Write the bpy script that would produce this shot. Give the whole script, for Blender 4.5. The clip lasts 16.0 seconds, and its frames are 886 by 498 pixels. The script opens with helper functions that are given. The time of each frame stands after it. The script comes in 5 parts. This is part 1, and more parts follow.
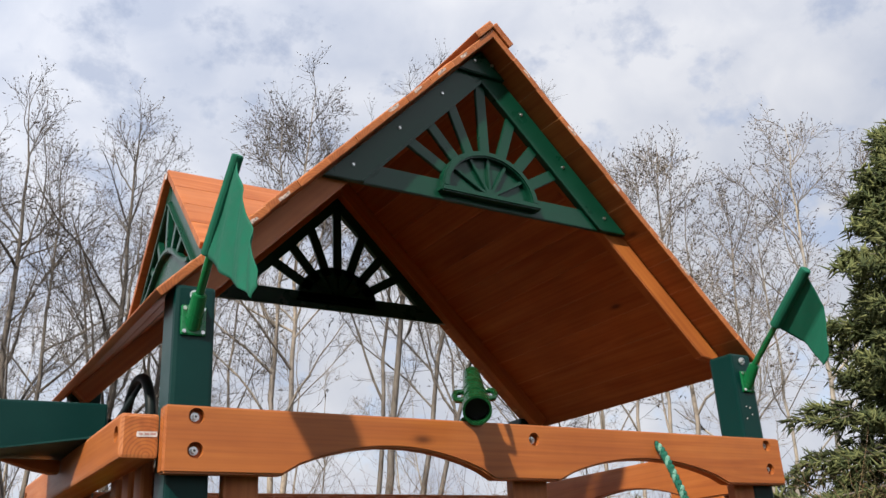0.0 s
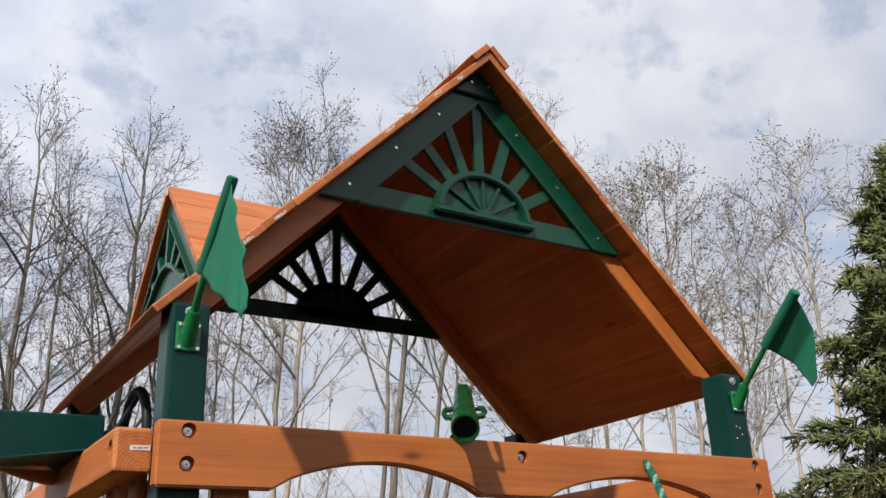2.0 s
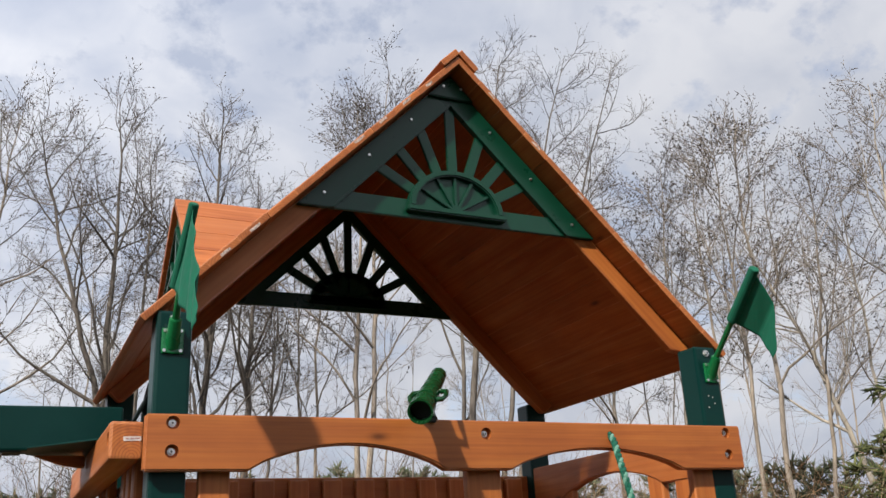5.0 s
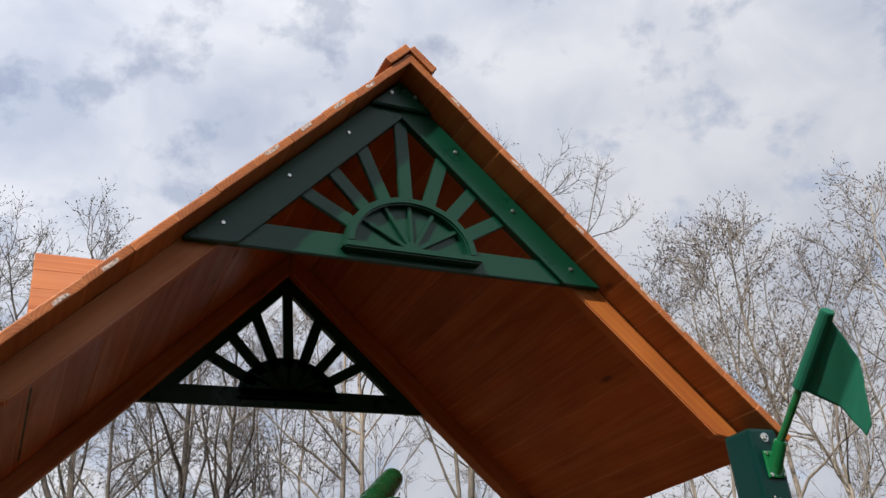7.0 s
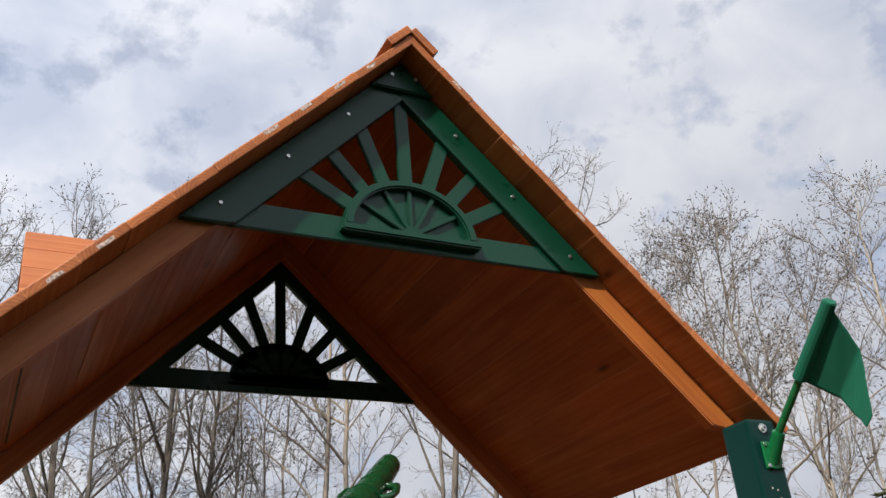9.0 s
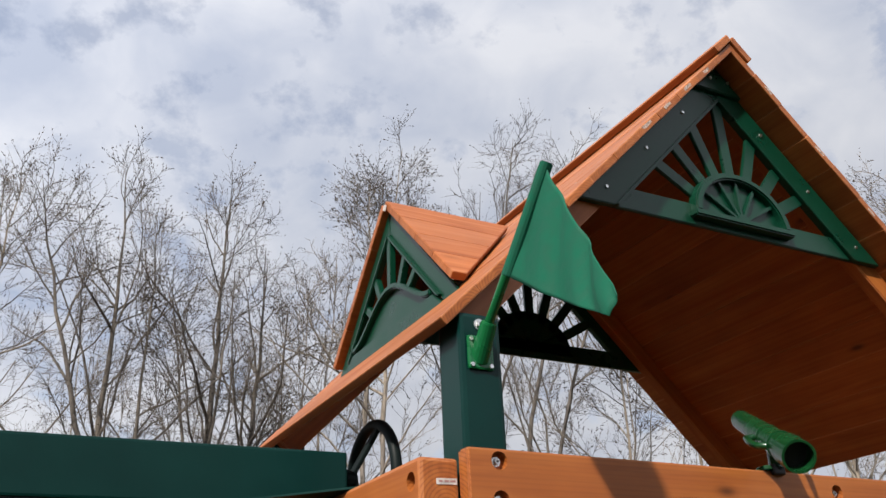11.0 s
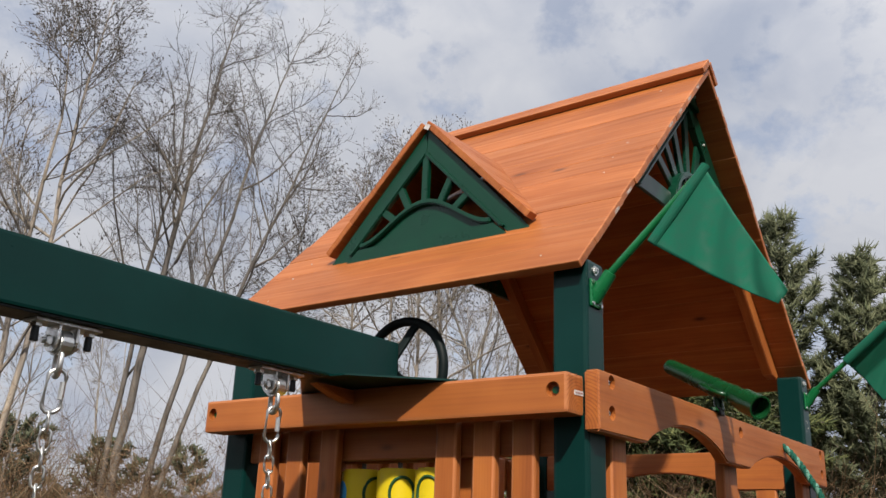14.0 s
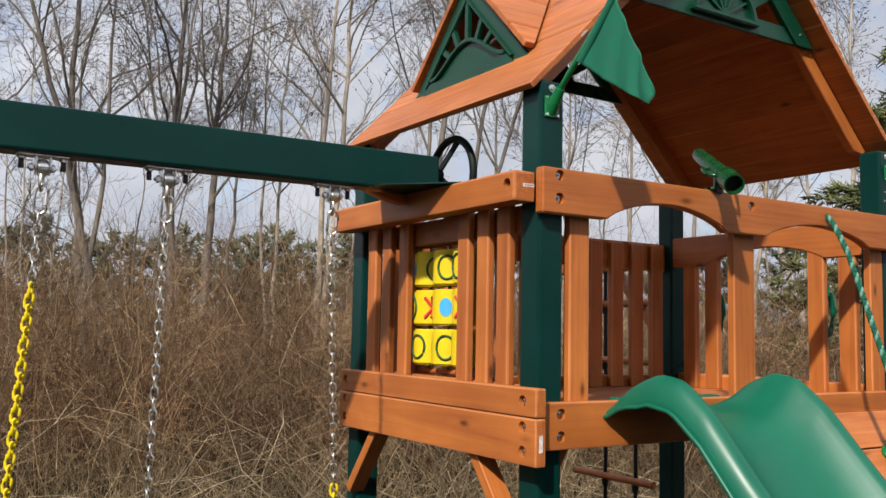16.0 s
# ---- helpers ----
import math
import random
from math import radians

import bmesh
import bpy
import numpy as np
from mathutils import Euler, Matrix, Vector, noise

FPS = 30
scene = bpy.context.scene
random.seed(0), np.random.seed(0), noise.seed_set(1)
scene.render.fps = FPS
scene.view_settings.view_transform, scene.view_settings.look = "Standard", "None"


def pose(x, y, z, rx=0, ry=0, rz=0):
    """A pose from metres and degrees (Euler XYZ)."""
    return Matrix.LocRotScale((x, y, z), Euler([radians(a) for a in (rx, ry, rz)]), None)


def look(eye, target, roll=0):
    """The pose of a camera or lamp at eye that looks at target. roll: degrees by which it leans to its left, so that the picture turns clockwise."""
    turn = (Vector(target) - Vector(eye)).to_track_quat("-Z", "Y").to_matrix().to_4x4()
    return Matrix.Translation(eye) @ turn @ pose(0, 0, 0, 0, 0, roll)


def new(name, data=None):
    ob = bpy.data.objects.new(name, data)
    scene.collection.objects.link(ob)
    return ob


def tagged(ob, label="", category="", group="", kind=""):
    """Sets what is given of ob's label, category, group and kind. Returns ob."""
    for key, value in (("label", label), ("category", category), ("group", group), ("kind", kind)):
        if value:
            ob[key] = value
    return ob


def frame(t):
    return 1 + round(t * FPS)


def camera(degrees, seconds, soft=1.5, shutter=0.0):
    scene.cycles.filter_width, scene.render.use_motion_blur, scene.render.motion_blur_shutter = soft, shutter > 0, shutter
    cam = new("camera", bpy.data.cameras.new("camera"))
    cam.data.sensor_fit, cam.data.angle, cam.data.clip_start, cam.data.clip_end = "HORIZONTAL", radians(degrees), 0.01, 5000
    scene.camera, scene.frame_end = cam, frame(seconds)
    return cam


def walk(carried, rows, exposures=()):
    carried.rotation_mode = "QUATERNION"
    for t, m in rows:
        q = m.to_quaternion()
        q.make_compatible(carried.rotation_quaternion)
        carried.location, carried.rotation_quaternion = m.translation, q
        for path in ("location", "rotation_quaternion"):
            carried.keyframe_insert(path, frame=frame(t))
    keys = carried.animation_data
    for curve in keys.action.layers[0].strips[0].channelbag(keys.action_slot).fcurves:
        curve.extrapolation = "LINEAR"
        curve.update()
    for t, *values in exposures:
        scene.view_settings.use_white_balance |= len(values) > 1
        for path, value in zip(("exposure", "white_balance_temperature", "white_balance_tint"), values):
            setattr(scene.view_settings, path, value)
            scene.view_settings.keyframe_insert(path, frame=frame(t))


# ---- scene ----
cam = camera(52.3, 16.0)
PATH = [
    (0, (-0.456, -1.694, 1.609), (0.557, -0.125, 2.323), -3.3),
    (0.5, (-0.45, -1.706, 1.616), (0.598, -0.169, 2.349), -3.8),
    (1, (-0.457, -1.703, 1.615), (0.591, -0.158, 2.332), -3.5),
    (1.5, (-0.437, -1.719, 1.618), (0.576, -0.15, 2.333), -2.9),
    (2, (-0.448, -1.753, 1.613), (0.546, -0.182, 2.349), -2.4),
    (2.5, (-0.52, -1.915, 1.599), (0.469, -0.326, 2.304), -2.6),
    (3, (-0.541, -2.097, 1.616), (0.413, -0.453, 2.24), -2.8),
    (3.2, (-0.522, -2.133, 1.609), (0.415, -0.477, 2.226), -2.6),
    (5.3, (-0.213, -2.1, 1.61), (0.602, -0.408, 2.298), -3.8),
    (5.5, (-0.167, -2.026, 1.63), (0.646, -0.345, 2.347), -4.6),
    (6, (-0.114, -1.806, 1.649), (0.74, -0.195, 2.472), -6.7),
    (6.5, (0.022, -1.628, 1.672), (0.865, -0.039, 2.545), -6.3),
    (7, (0.121, -1.474, 1.705), (0.941, 0.104, 2.62), -5.7),
    (7.5, (0.152, -1.419, 1.726), (0.93, 0.179, 2.644), -6.3),
    (8, (0.215, -1.437, 1.718), (0.94, 0.185, 2.635), -5.8),
    (8.2, (0.187, -1.423, 1.729), (0.952, 0.186, 2.638), -6.1),
    (10.3, (-0.209, -1.453, 1.656), (0.67, 0.112, 2.538), -4.9),
    (10.5, (-0.367, -1.441, 1.656), (0.499, 0.138, 2.526), -4.3),
    (11, (-0.729, -1.282, 1.633), (0.139, 0.305, 2.486), -2.5),
    (11.5, (-1.115, -1.174, 1.615), (-0.057, 0.325, 2.413), -1.6),
    (12, (-1.334, -1.059, 1.635), (-0.08, 0.29, 2.414), -1.7),
    (12.5, (-1.447, -0.885, 1.662), (-0.127, 0.419, 2.41), -0.8),
    (13, (-1.577, -0.784, 1.663), (-0.164, 0.448, 2.361), 0.8),
    (13.5, (-1.639, -0.745, 1.663), (-0.16, 0.411, 2.353), 1.9),
    (14, (-1.677, -0.848, 1.619), (-0.156, 0.295, 2.234), 2.2),
    (14.5, (-1.586, -1.066, 1.595), (-0.207, 0.265, 2.168), 4.7),
    (15, (-1.523, -1.333, 1.542), (-0.289, 0.148, 2.075), 3.9),
    (15.5, (-1.558, -1.648, 1.522), (-0.393, -0.058, 1.862), 1.9),
    (16, (-1.527, -1.895, 1.52), (-0.454, -0.216, 1.699), 1.1),
]
STOPS = [(0, 0.59), (1.5, 0.59), (2.5, 0.49), (3.2, 0.46), (5.3, 0.45), (6.5, 0.38), (7.5, 0.44), (8.2, 0.46), (10.3, 0.45), (11.5, 0.39), (12.5, 0.4), (13.5, 0.34), (14, 0.3), (15, 0.32), (15.5, 0.31), (16, 0.51)]
walk(cam, [(t, look(eye, target, roll)) for t, eye, target, roll in PATH], STOPS)

# ---- light ----
SUN_TO = Vector((-1.35, -1.0, 1.45)).normalized()
sun = new("sun", bpy.data.lights.new("sun", "SUN"))
sun.data.energy, sun.data.angle, sun.data.color = 5.0, radians(1.9), (1.0, 0.93, 0.84)
sun.matrix_basis = look((0, 0, 30), Vector((0, 0, 30)) - SUN_TO)

world = bpy.data.worlds.new("sky")
scene.world = world
world.use_nodes = True
wn, wl = world.node_tree.nodes, world.node_tree.links
wn.clear()
w_out, w_bg = wn.new("ShaderNodeOutputWorld"), wn.new("ShaderNodeBackground")
w_sky = wn.new("ShaderNodeTexSky")
w_sky.sky_type, w_sky.sun_disc = "NISHITA", False
w_sky.sun_elevation = math.asin(SUN_TO.z)
w_sky.sun_rotation = math.atan2(SUN_TO.x, SUN_TO.y)
w_co, w_map = wn.new("ShaderNodeTexCoord"), wn.new("ShaderNodeMapping")
w_map.inputs["Scale"].default_value = (1.0, 1.0, 1.3)
w_map.inputs["Location"].default_value = (0.35, 0.1, 0.0)
w_big, w_fine = wn.new("ShaderNodeTexNoise"), wn.new("ShaderNodeTexNoise")
w_big.inputs["Scale"].default_value, w_big.inputs["Detail"].default_value, w_big.inputs["Roughness"].default_value = 11.0, 7.0, 0.60
w_fine.inputs["Scale"].default_value, w_fine.inputs["Detail"].default_value = 3.6, 8.0
w_cov, w_shade = wn.new("ShaderNodeValToRGB"), wn.new("ShaderNodeValToRGB")
w_cov.color_ramp.elements[0].position, w_cov.color_ramp.elements[1].position = 0.34, 0.46
w_cov.color_ramp.elements[0].color = (0.62, 0.62, 0.62, 1)
w_shade.color_ramp.elements[0].position, w_shade.color_ramp.elements[1].position = 0.38, 0.59
w_shade.color_ramp.elements[0].color = (5.9, 6.5, 7.95, 1)
w_shade.color_ramp.elements[1].color = (9.2, 9.4, 10.1, 1)
w_blue = wn.new("ShaderNodeMix")
w_blue.data_type, w_blue.blend_type = "RGBA", "MULTIPLY"
w_blue.inputs["Factor"].default_value = 1.0
w_blue.inputs[7].default_value = (1.7, 1.75, 1.9, 1)
w_mix = wn.new("ShaderNodeMix")
w_mix.data_type = "RGBA"
wl.new(w_co.outputs["Generated"], w_map.inputs["Vector"])
wl.new(w_map.outputs["Vector"], w_big.inputs["Vector"])
wl.new(w_map.outputs["Vector"], w_fine.inputs["Vector"])
wl.new(w_big.outputs["Fac"], w_cov.inputs["Fac"])
w_puff, w_both = wn.new("ShaderNodeTexNoise"), wn.new("ShaderNodeMix")
w_puff.inputs["Scale"].default_value, w_puff.inputs["Detail"].default_value, w_puff.inputs["Distortion"].default_value = 8.0, 6.0, 0.5
w_both.data_type = "FLOAT"
w_both.inputs["Factor"].default_value = 0.42
wl.new(w_map.outputs["Vector"], w_puff.inputs["Vector"])
wl.new(w_fine.outputs["Fac"], w_both.inputs[2])
wl.new(w_puff.outputs["Fac"], w_both.inputs[3])
wl.new(w_both.outputs[0], w_shade.inputs["Fac"])
wl.new(w_sky.outputs["Color"], w_blue.inputs[6])
wl.new(w_cov.outputs["Color"], w_mix.inputs["Factor"])
wl.new(w_blue.outputs[2], w_mix.inputs[6])
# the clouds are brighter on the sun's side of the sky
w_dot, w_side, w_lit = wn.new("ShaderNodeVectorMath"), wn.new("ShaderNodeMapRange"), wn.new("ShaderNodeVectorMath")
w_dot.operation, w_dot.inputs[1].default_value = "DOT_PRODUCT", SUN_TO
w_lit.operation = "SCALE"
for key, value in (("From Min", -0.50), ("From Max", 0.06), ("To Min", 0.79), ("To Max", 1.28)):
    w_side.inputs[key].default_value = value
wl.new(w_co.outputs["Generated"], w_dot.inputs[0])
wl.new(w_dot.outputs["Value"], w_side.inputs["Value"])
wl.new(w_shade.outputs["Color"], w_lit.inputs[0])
# and paler towards the horizon
w_xyz, w_low, w_gain = wn.new("ShaderNodeSeparateXYZ"), wn.new("ShaderNodeMapRange"), wn.new("ShaderNodeMath")
for key, value in (("From Min", 0.15), ("From Max", 0.62), ("To Min", 1.16), ("To Max", 1.0)):
    w_low.inputs[key].default_value = value
w_gain.operation = "MULTIPLY"
wl.new(w_co.outputs["Generated"], w_xyz.inputs["Vector"])
wl.new(w_xyz.outputs["Z"], w_low.inputs["Value"])
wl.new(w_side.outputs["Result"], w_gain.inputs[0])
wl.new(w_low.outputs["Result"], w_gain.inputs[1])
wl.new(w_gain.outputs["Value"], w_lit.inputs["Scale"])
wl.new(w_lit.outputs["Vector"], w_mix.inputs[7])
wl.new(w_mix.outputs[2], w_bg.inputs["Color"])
w_bg.inputs["Strength"].default_value = 0.0585
wl.new(w_bg.outputs["Background"], w_out.inputs["Surface"])


# ---- materials ----
def base_material(name, rough=0.6, metal=0.0, spec=0.5):
    m = bpy.data.materials.new(name)
    m.use_nodes = True
    n, l = m.node_tree.nodes, m.node_tree.links
    b = n["Principled BSDF"]
    b.inputs["Roughness"].default_value, b.inputs["Metallic"].default_value = rough, metal
    b.inputs["Specular IOR Level"].default_value = spec
    return m, n, l, b


def ramp(n, stops):
    r = n.new("ShaderNodeValToRGB")
    e = r.color_ramp.elements
    while len(e) < len(stops):
        e.new(0.5)
    for k, (p, c) in enumerate(stops):
        e[k].position, e[k].color = p, (*c, 1)
    return r


def noise_node(n, l, vec, scale, detail=4.0, rough=0.55, distort=0.0):
    t = n.new("ShaderNodeTexNoise")
    t.inputs["Scale"].default_value, t.inputs["Detail"].default_value = scale, detail
    t.inputs["Roughness"].default_value, t.inputs["Distortion"].default_value = rough, distort
    l.new(vec, t.inputs["Vector"])
    return t


def mixed(n, l, a, b, fac, mode="MIX"):
    """a, b: sockets or colours; fac: socket or number."""
    x = n.new("ShaderNodeMix")
    x.data_type, x.blend_type = "RGBA", mode
    for s, v in ((x.inputs[6], a), (x.inputs[7], b), (x.inputs[0], fac)):
        if isinstance(v, (int, float)):
            s.default_value = v
        elif isinstance(v, tuple):
            s.default_value = (*v, 1)
        else:
            l.new(v, s)
    return x.outputs[2]


def bump(n, l, height, b, strength=0.2, dist=0.002):
    u = n.new("ShaderNodeBump")
    u.inputs["Strength"].default_value, u.inputs["Distance"].default_value = strength, dist
    l.new(height, u.inputs["Height"])
    l.new(u.outputs["Normal"], b.inputs["Normal"])


def shifted_coords(n, l, scale):
    """Object coordinates, moved by a different amount for each board."""
    co, info = n.new("ShaderNodeTexCoord"), n.new("ShaderNodeObjectInfo")
    mul, add, mp = n.new("ShaderNodeMath"), n.new("ShaderNodeVectorMath"), n.new("ShaderNodeMapping")
    mul.operation, mul.inputs[1].default_value = "MULTIPLY", 37.0
    l.new(info.outputs["Random"], mul.inputs[0])
    l.new(co.outputs["Object"], add.inputs[0])
    l.new(mul.outputs[0], add.inputs[1])
    mp.inputs["Scale"].default_value = scale
    l.new(add.outputs[0], mp.inputs["Vector"])
    return mp.outputs["Vector"], add.outputs[0], info


def wood(name, light, mid, dark, rough=0.5):
    """Stained softwood; the grain runs along the board's own x."""
    m, n, l, b = base_material(name, rough, 0.0, 0.42)
    vec, raw, info = shifted_coords(n, l, (1.3, 18.0, 18.0))
    grain = noise_node(n, l, vec, 1.0, 5.0, 0.55, 1.4)
    ring = n.new("ShaderNodeTexWave")
    ring.wave_type, ring.bands_direction = "BANDS", "Y"
    ring.inputs["Scale"].default_value, ring.inputs["Distortion"].default_value = 0.9, 9.0
    ring.inputs["Detail"].default_value, ring.inputs["Detail Scale"].default_value = 3.0, 0.6
    l.new(vec, ring.inputs["Vector"])
    patch = noise_node(n, l, raw, 5.0, 3.0)
    # year rings round a heart that lies a little off each board's middle
    heart, off, near = n.new("ShaderNodeVectorMath"), n.new("ShaderNodeVectorMath"), n.new("ShaderNodeMapping")
    own = n.new("ShaderNodeTexCoord")
    off.operation = "SCALE"
    off.inputs[0].default_value = (0.0, 0.045, 0.038)
    l.new(info.outputs["Random"], off.inputs["Scale"])
    near.inputs["Scale"].default_value = (0.06, 1.0, 1.0)
    near.inputs["Location"].default_value = (0.0, -0.012, 0.016)
    l.new(own.outputs["Object"], near.inputs["Vector"])
    l.new(near.outputs["Vector"], heart.inputs[0])
    l.new(off.outputs[0], heart.inputs[1])
    year = n.new("ShaderNodeTexWave")
    year.wave_type, year.rings_direction = "RINGS", "X"
    year.inputs["Scale"].default_value, year.inputs["Distortion"].default_value = 46.0, 1.2
    year.inputs["Detail"].default_value, year.inputs["Detail Scale"].default_value = 2.0, 0.5
    l.new(heart.outputs[0], year.inputs["Vector"])
    c1 = ramp(n, [(0.25, dark), (0.48, mid), (0.72, light)])
    l.new(grain.outputs["Fac"], c1.inputs["Fac"])
    c2 = ramp(n, [(0.2, (0.93, 0.91, 0.89)), (0.7, (1.03, 1.03, 1.03))])
    l.new(ring.outputs["Fac"], c2.inputs["Fac"])
    col = mixed(n, l, c1.outputs["Color"], c2.outputs["Color"], 0.75, "MULTIPLY")
    c4 = ramp(n, [(0.10, (0.70, 0.62, 0.55)), (0.5, (1.04, 1.04, 1.04))])
    l.new(year.outputs["Fac"], c4.inputs["Fac"])
    # plain on the long faces, clear on the sawn ends
    face, bare, much = n.new("ShaderNodeSeparateXYZ"), n.new("ShaderNodeMath"), n.new("ShaderNodeMapRange")
    bare.operation = "ABSOLUTE"
    l.new(own.outputs["Normal"], face.inputs[0])
    l.new(face.outputs["X"], bare.inputs[0])
    l.new(bare.outputs[0], much.inputs["Value"])
    much.inputs["From Min"].default_value, much.inputs["From Max"].default_value = 0.6, 0.95
    much.inputs["To Min"].default_value, much.inputs["To Max"].default_value = 0.16, 0.75
    col = mixed(n, l, col, c4.outputs["Color"], much.outputs["Result"], "MULTIPLY")
    c3 = ramp(n, [(0.3, (0.84, 0.80, 0.76)), (0.7, (1.14, 1.15, 1.17))])
    l.new(patch.outputs["Fac"], c3.inputs["Fac"])
    col = mixed(n, l, col, c3.outputs["Color"], 0.8, "MULTIPLY")
    tone = ramp(n, [(0.0, (0.86, 0.83, 0.80)), (1.0, (1.08, 1.08, 1.10))])
    l.new(info.outputs["Random"], tone.inputs["Fac"])
    col = mixed(n, l, col, tone.outputs["Color"], 1.0, "MULTIPLY")
    # knots
    kmap = n.new("ShaderNodeMapping")
    kmap.inputs["Scale"].default_value = (3.2, 8.0, 8.0)
    l.new(raw, kmap.inputs["Vector"])
    vor = n.new("ShaderNodeTexVoronoi")
    vor.inputs["Scale"].default_value = 1.0
    l.new(kmap.outputs["Vector"], vor.inputs["Vector"])
    kr = ramp(n, [(0.03, (1, 1, 1)), (0.085, (0.25, 0.25, 0.25)), (0.13, (0, 0, 0))])
    l.new(vor.outputs["Distance"], kr.inputs["Fac"])
    col = mixed(n, l, col, tuple(0.35 * c for c in dark), kr.outputs["Color"])
    l.new(col, b.inputs["Base Color"])
    rr = ramp(n, [(0.3, (rough + 0.12,) * 3), (0.7, (rough - 0.08,) * 3)])
    l.new(grain.outputs["Fac"], rr.inputs["Fac"])
    l.new(rr.outputs["Color"], b.inputs["Roughness"])
    bump(n, l, patch.outputs["Fac"], b, 0.30, 0.004)
    return m


def plastic(name, colour, rough=0.35, vary=0.12, scale=9.0, relief=0.08, spec=0.3):
    m, n, l, b = base_material(name, rough, 0.0, spec)
    vec, raw, info = shifted_coords(n, l, (1, 1, 1))
    big, fine = noise_node(n, l, vec, scale, 4.0), noise_node(n, l, vec, 220.0, 2.0)
    c = ramp(n, [(0.3, tuple(v * (1 - vary) for v in colour)), (0.7, tuple(v * (1 + vary) for v in colour))])
    l.new(big.outputs["Fac"], c.inputs["Fac"])
    l.new(c.outputs["Color"], b.inputs["Base Color"])
    r = ramp(n, [(0.3, (rough * 0.85,) * 3), (0.7, (min(1, rough * 1.25),) * 3)])
    l.new(big.outputs["Fac"], r.inputs["Fac"])
    l.new(r.outputs["Color"], b.inputs["Roughness"])
    bump(n, l, fine.outputs["Fac"], b, relief, 0.0006)
    return m


def metal(name, colour, rough=0.35):
    m, n, l, b = base_material(name, rough, 1.0)
    vec, raw, info = shifted_coords(n, l, (1, 1, 1))
    t = noise_node(n, l, vec, 60.0, 5.0)
    c = ramp(n, [(0.3, tuple(v * 0.7 for v in colour)), (0.7, colour)])
    l.new(t.outputs["Fac"], c.inputs["Fac"])
    l.new(c.outputs["Color"], b.inputs["Base Color"])
    r = ramp(n, [(0.3, (rough * 1.5,) * 3), (0.7, (rough * 0.8,) * 3)])
    l.new(t.outputs["Fac"], r.inputs["Fac"])
    l.new(r.outputs["Color"], b.inputs["Roughness"])
    return m


def bark(name, a, c, scale=14.0):
    m, n, l, b = base_material(name, 0.9, 0.0, 0.2)
    co, mp = n.new("ShaderNodeTexCoord"), n.new("ShaderNodeMapping")
    mp.inputs["Scale"].default_value = (1, 1, 0.25)
    l.new(co.outputs["Object"], mp.inputs["Vector"])
    t, u = noise_node(n, l, mp.outputs["Vector"], scale, 5.0, 0.65), noise_node(n, l, co.outputs["Object"], 0.9, 3.0)
    r = ramp(n, [(0.3, a), (0.7, c)])
    l.new(t.outputs["Fac"], r.inputs["Fac"])
    s = ramp(n, [(0.3, (0.75, 0.75, 0.78)), (0.7, (1.25, 1.2, 1.1))])
    l.new(u.outputs["Fac"], s.inputs["Fac"])
    l.new(mixed(n, l, r.outputs["Color"], s.outputs["Color"], 1.0, "MULTIPLY"), b.inputs["Base Color"])
    bump(n, l, t.outputs["Fac"], b, 0.6, 0.02)
    return m


def leafy(name, colours, rough=0.8, patch=0.5, deep=0.7):
    """Foliage, stalks and ground litter: one tone for each loose piece, drawn from a few colours."""
    m, n, l, b = base_material(name, rough, 0.0, 0.2)
    g, co = n.new("ShaderNodeNewGeometry"), n.new("ShaderNodeTexCoord")
    t = noise_node(n, l, co.outputs["Object"], patch, 5.0)
    r = ramp(n, [(k / max(1, len(colours) - 1), c) for k, c in enumerate(colours)])
    l.new(g.outputs["Random Per Island"], r.inputs["Fac"])
    s = ramp(n, [(0.33, (deep, deep, deep)), (0.67, (2 - deep, 1.98 - deep, 1.9 - deep))])
    l.new(t.outputs["Fac"], s.inputs["Fac"])
    l.new(mixed(n, l, r.outputs["Color"], s.outputs["Color"], 1.0, "MULTIPLY"), b.inputs["Base Color"])
    return m


WOOD = wood("cedar_stain", (0.372, 0.124, 0.0265), (0.326, 0.099, 0.0200), (0.258, 0.070, 0.0140))
WOOD_EDGE = wood("cedar_worn_edge", (0.45, 0.172, 0.058), (0.40, 0.142, 0.045), (0.33, 0.104, 0.030))
POST_GREEN = plastic("dark_green_vinyl", (0.0012, 0.0215, 0.0186), 0.32, 0.15, 6.0, 0.08, 0.18)
GABLE_GREEN = plastic("green_moulded_plastic", (0.0022, 0.0345, 0.0180), 0.30, 0.12, 12.0, 0.08, 0.32)
BRIGHT_GREEN = plastic("bright_green_plastic", (0.005, 0.110, 0.034), 0.26, 0.1, 12.0, 0.08, 0.45)
SLIDE_GREEN = plastic("slide_green_plastic", (0.001, 0.084, 0.047), 0.38, 0.08, 5.0, 0.05, 0.38)
FLAG_GREEN = plastic("flag_green_cloth", (0.003, 0.088, 0.050), 0.80, 0.12, 40.0, 0.3)
SCOPE_GREEN = plastic("dark_scope_green", (0.004, 0.042, 0.012), 0.25, 0.15, 15.0, 0.06, 0.5)
BLACK = plastic("black_plastic", (0.010, 0.012, 0.013), 0.4, 0.2, 20.0)
WHEEL_GREEN = plastic("blackish_green_plastic", (0.004, 0.008, 0.008), 0.5, 0.2, 20.0, 0.08, 0.14)
YELLOW = plastic("yellow_plastic", (0.56, 0.42, 0.008), 0.4, 0.06, 15.0)
RED = plastic("red_print", (0.60, 0.03, 0.02), 0.5)
BLUE = plastic("blue_print", (0.05, 0.32, 0.62), 0.5)
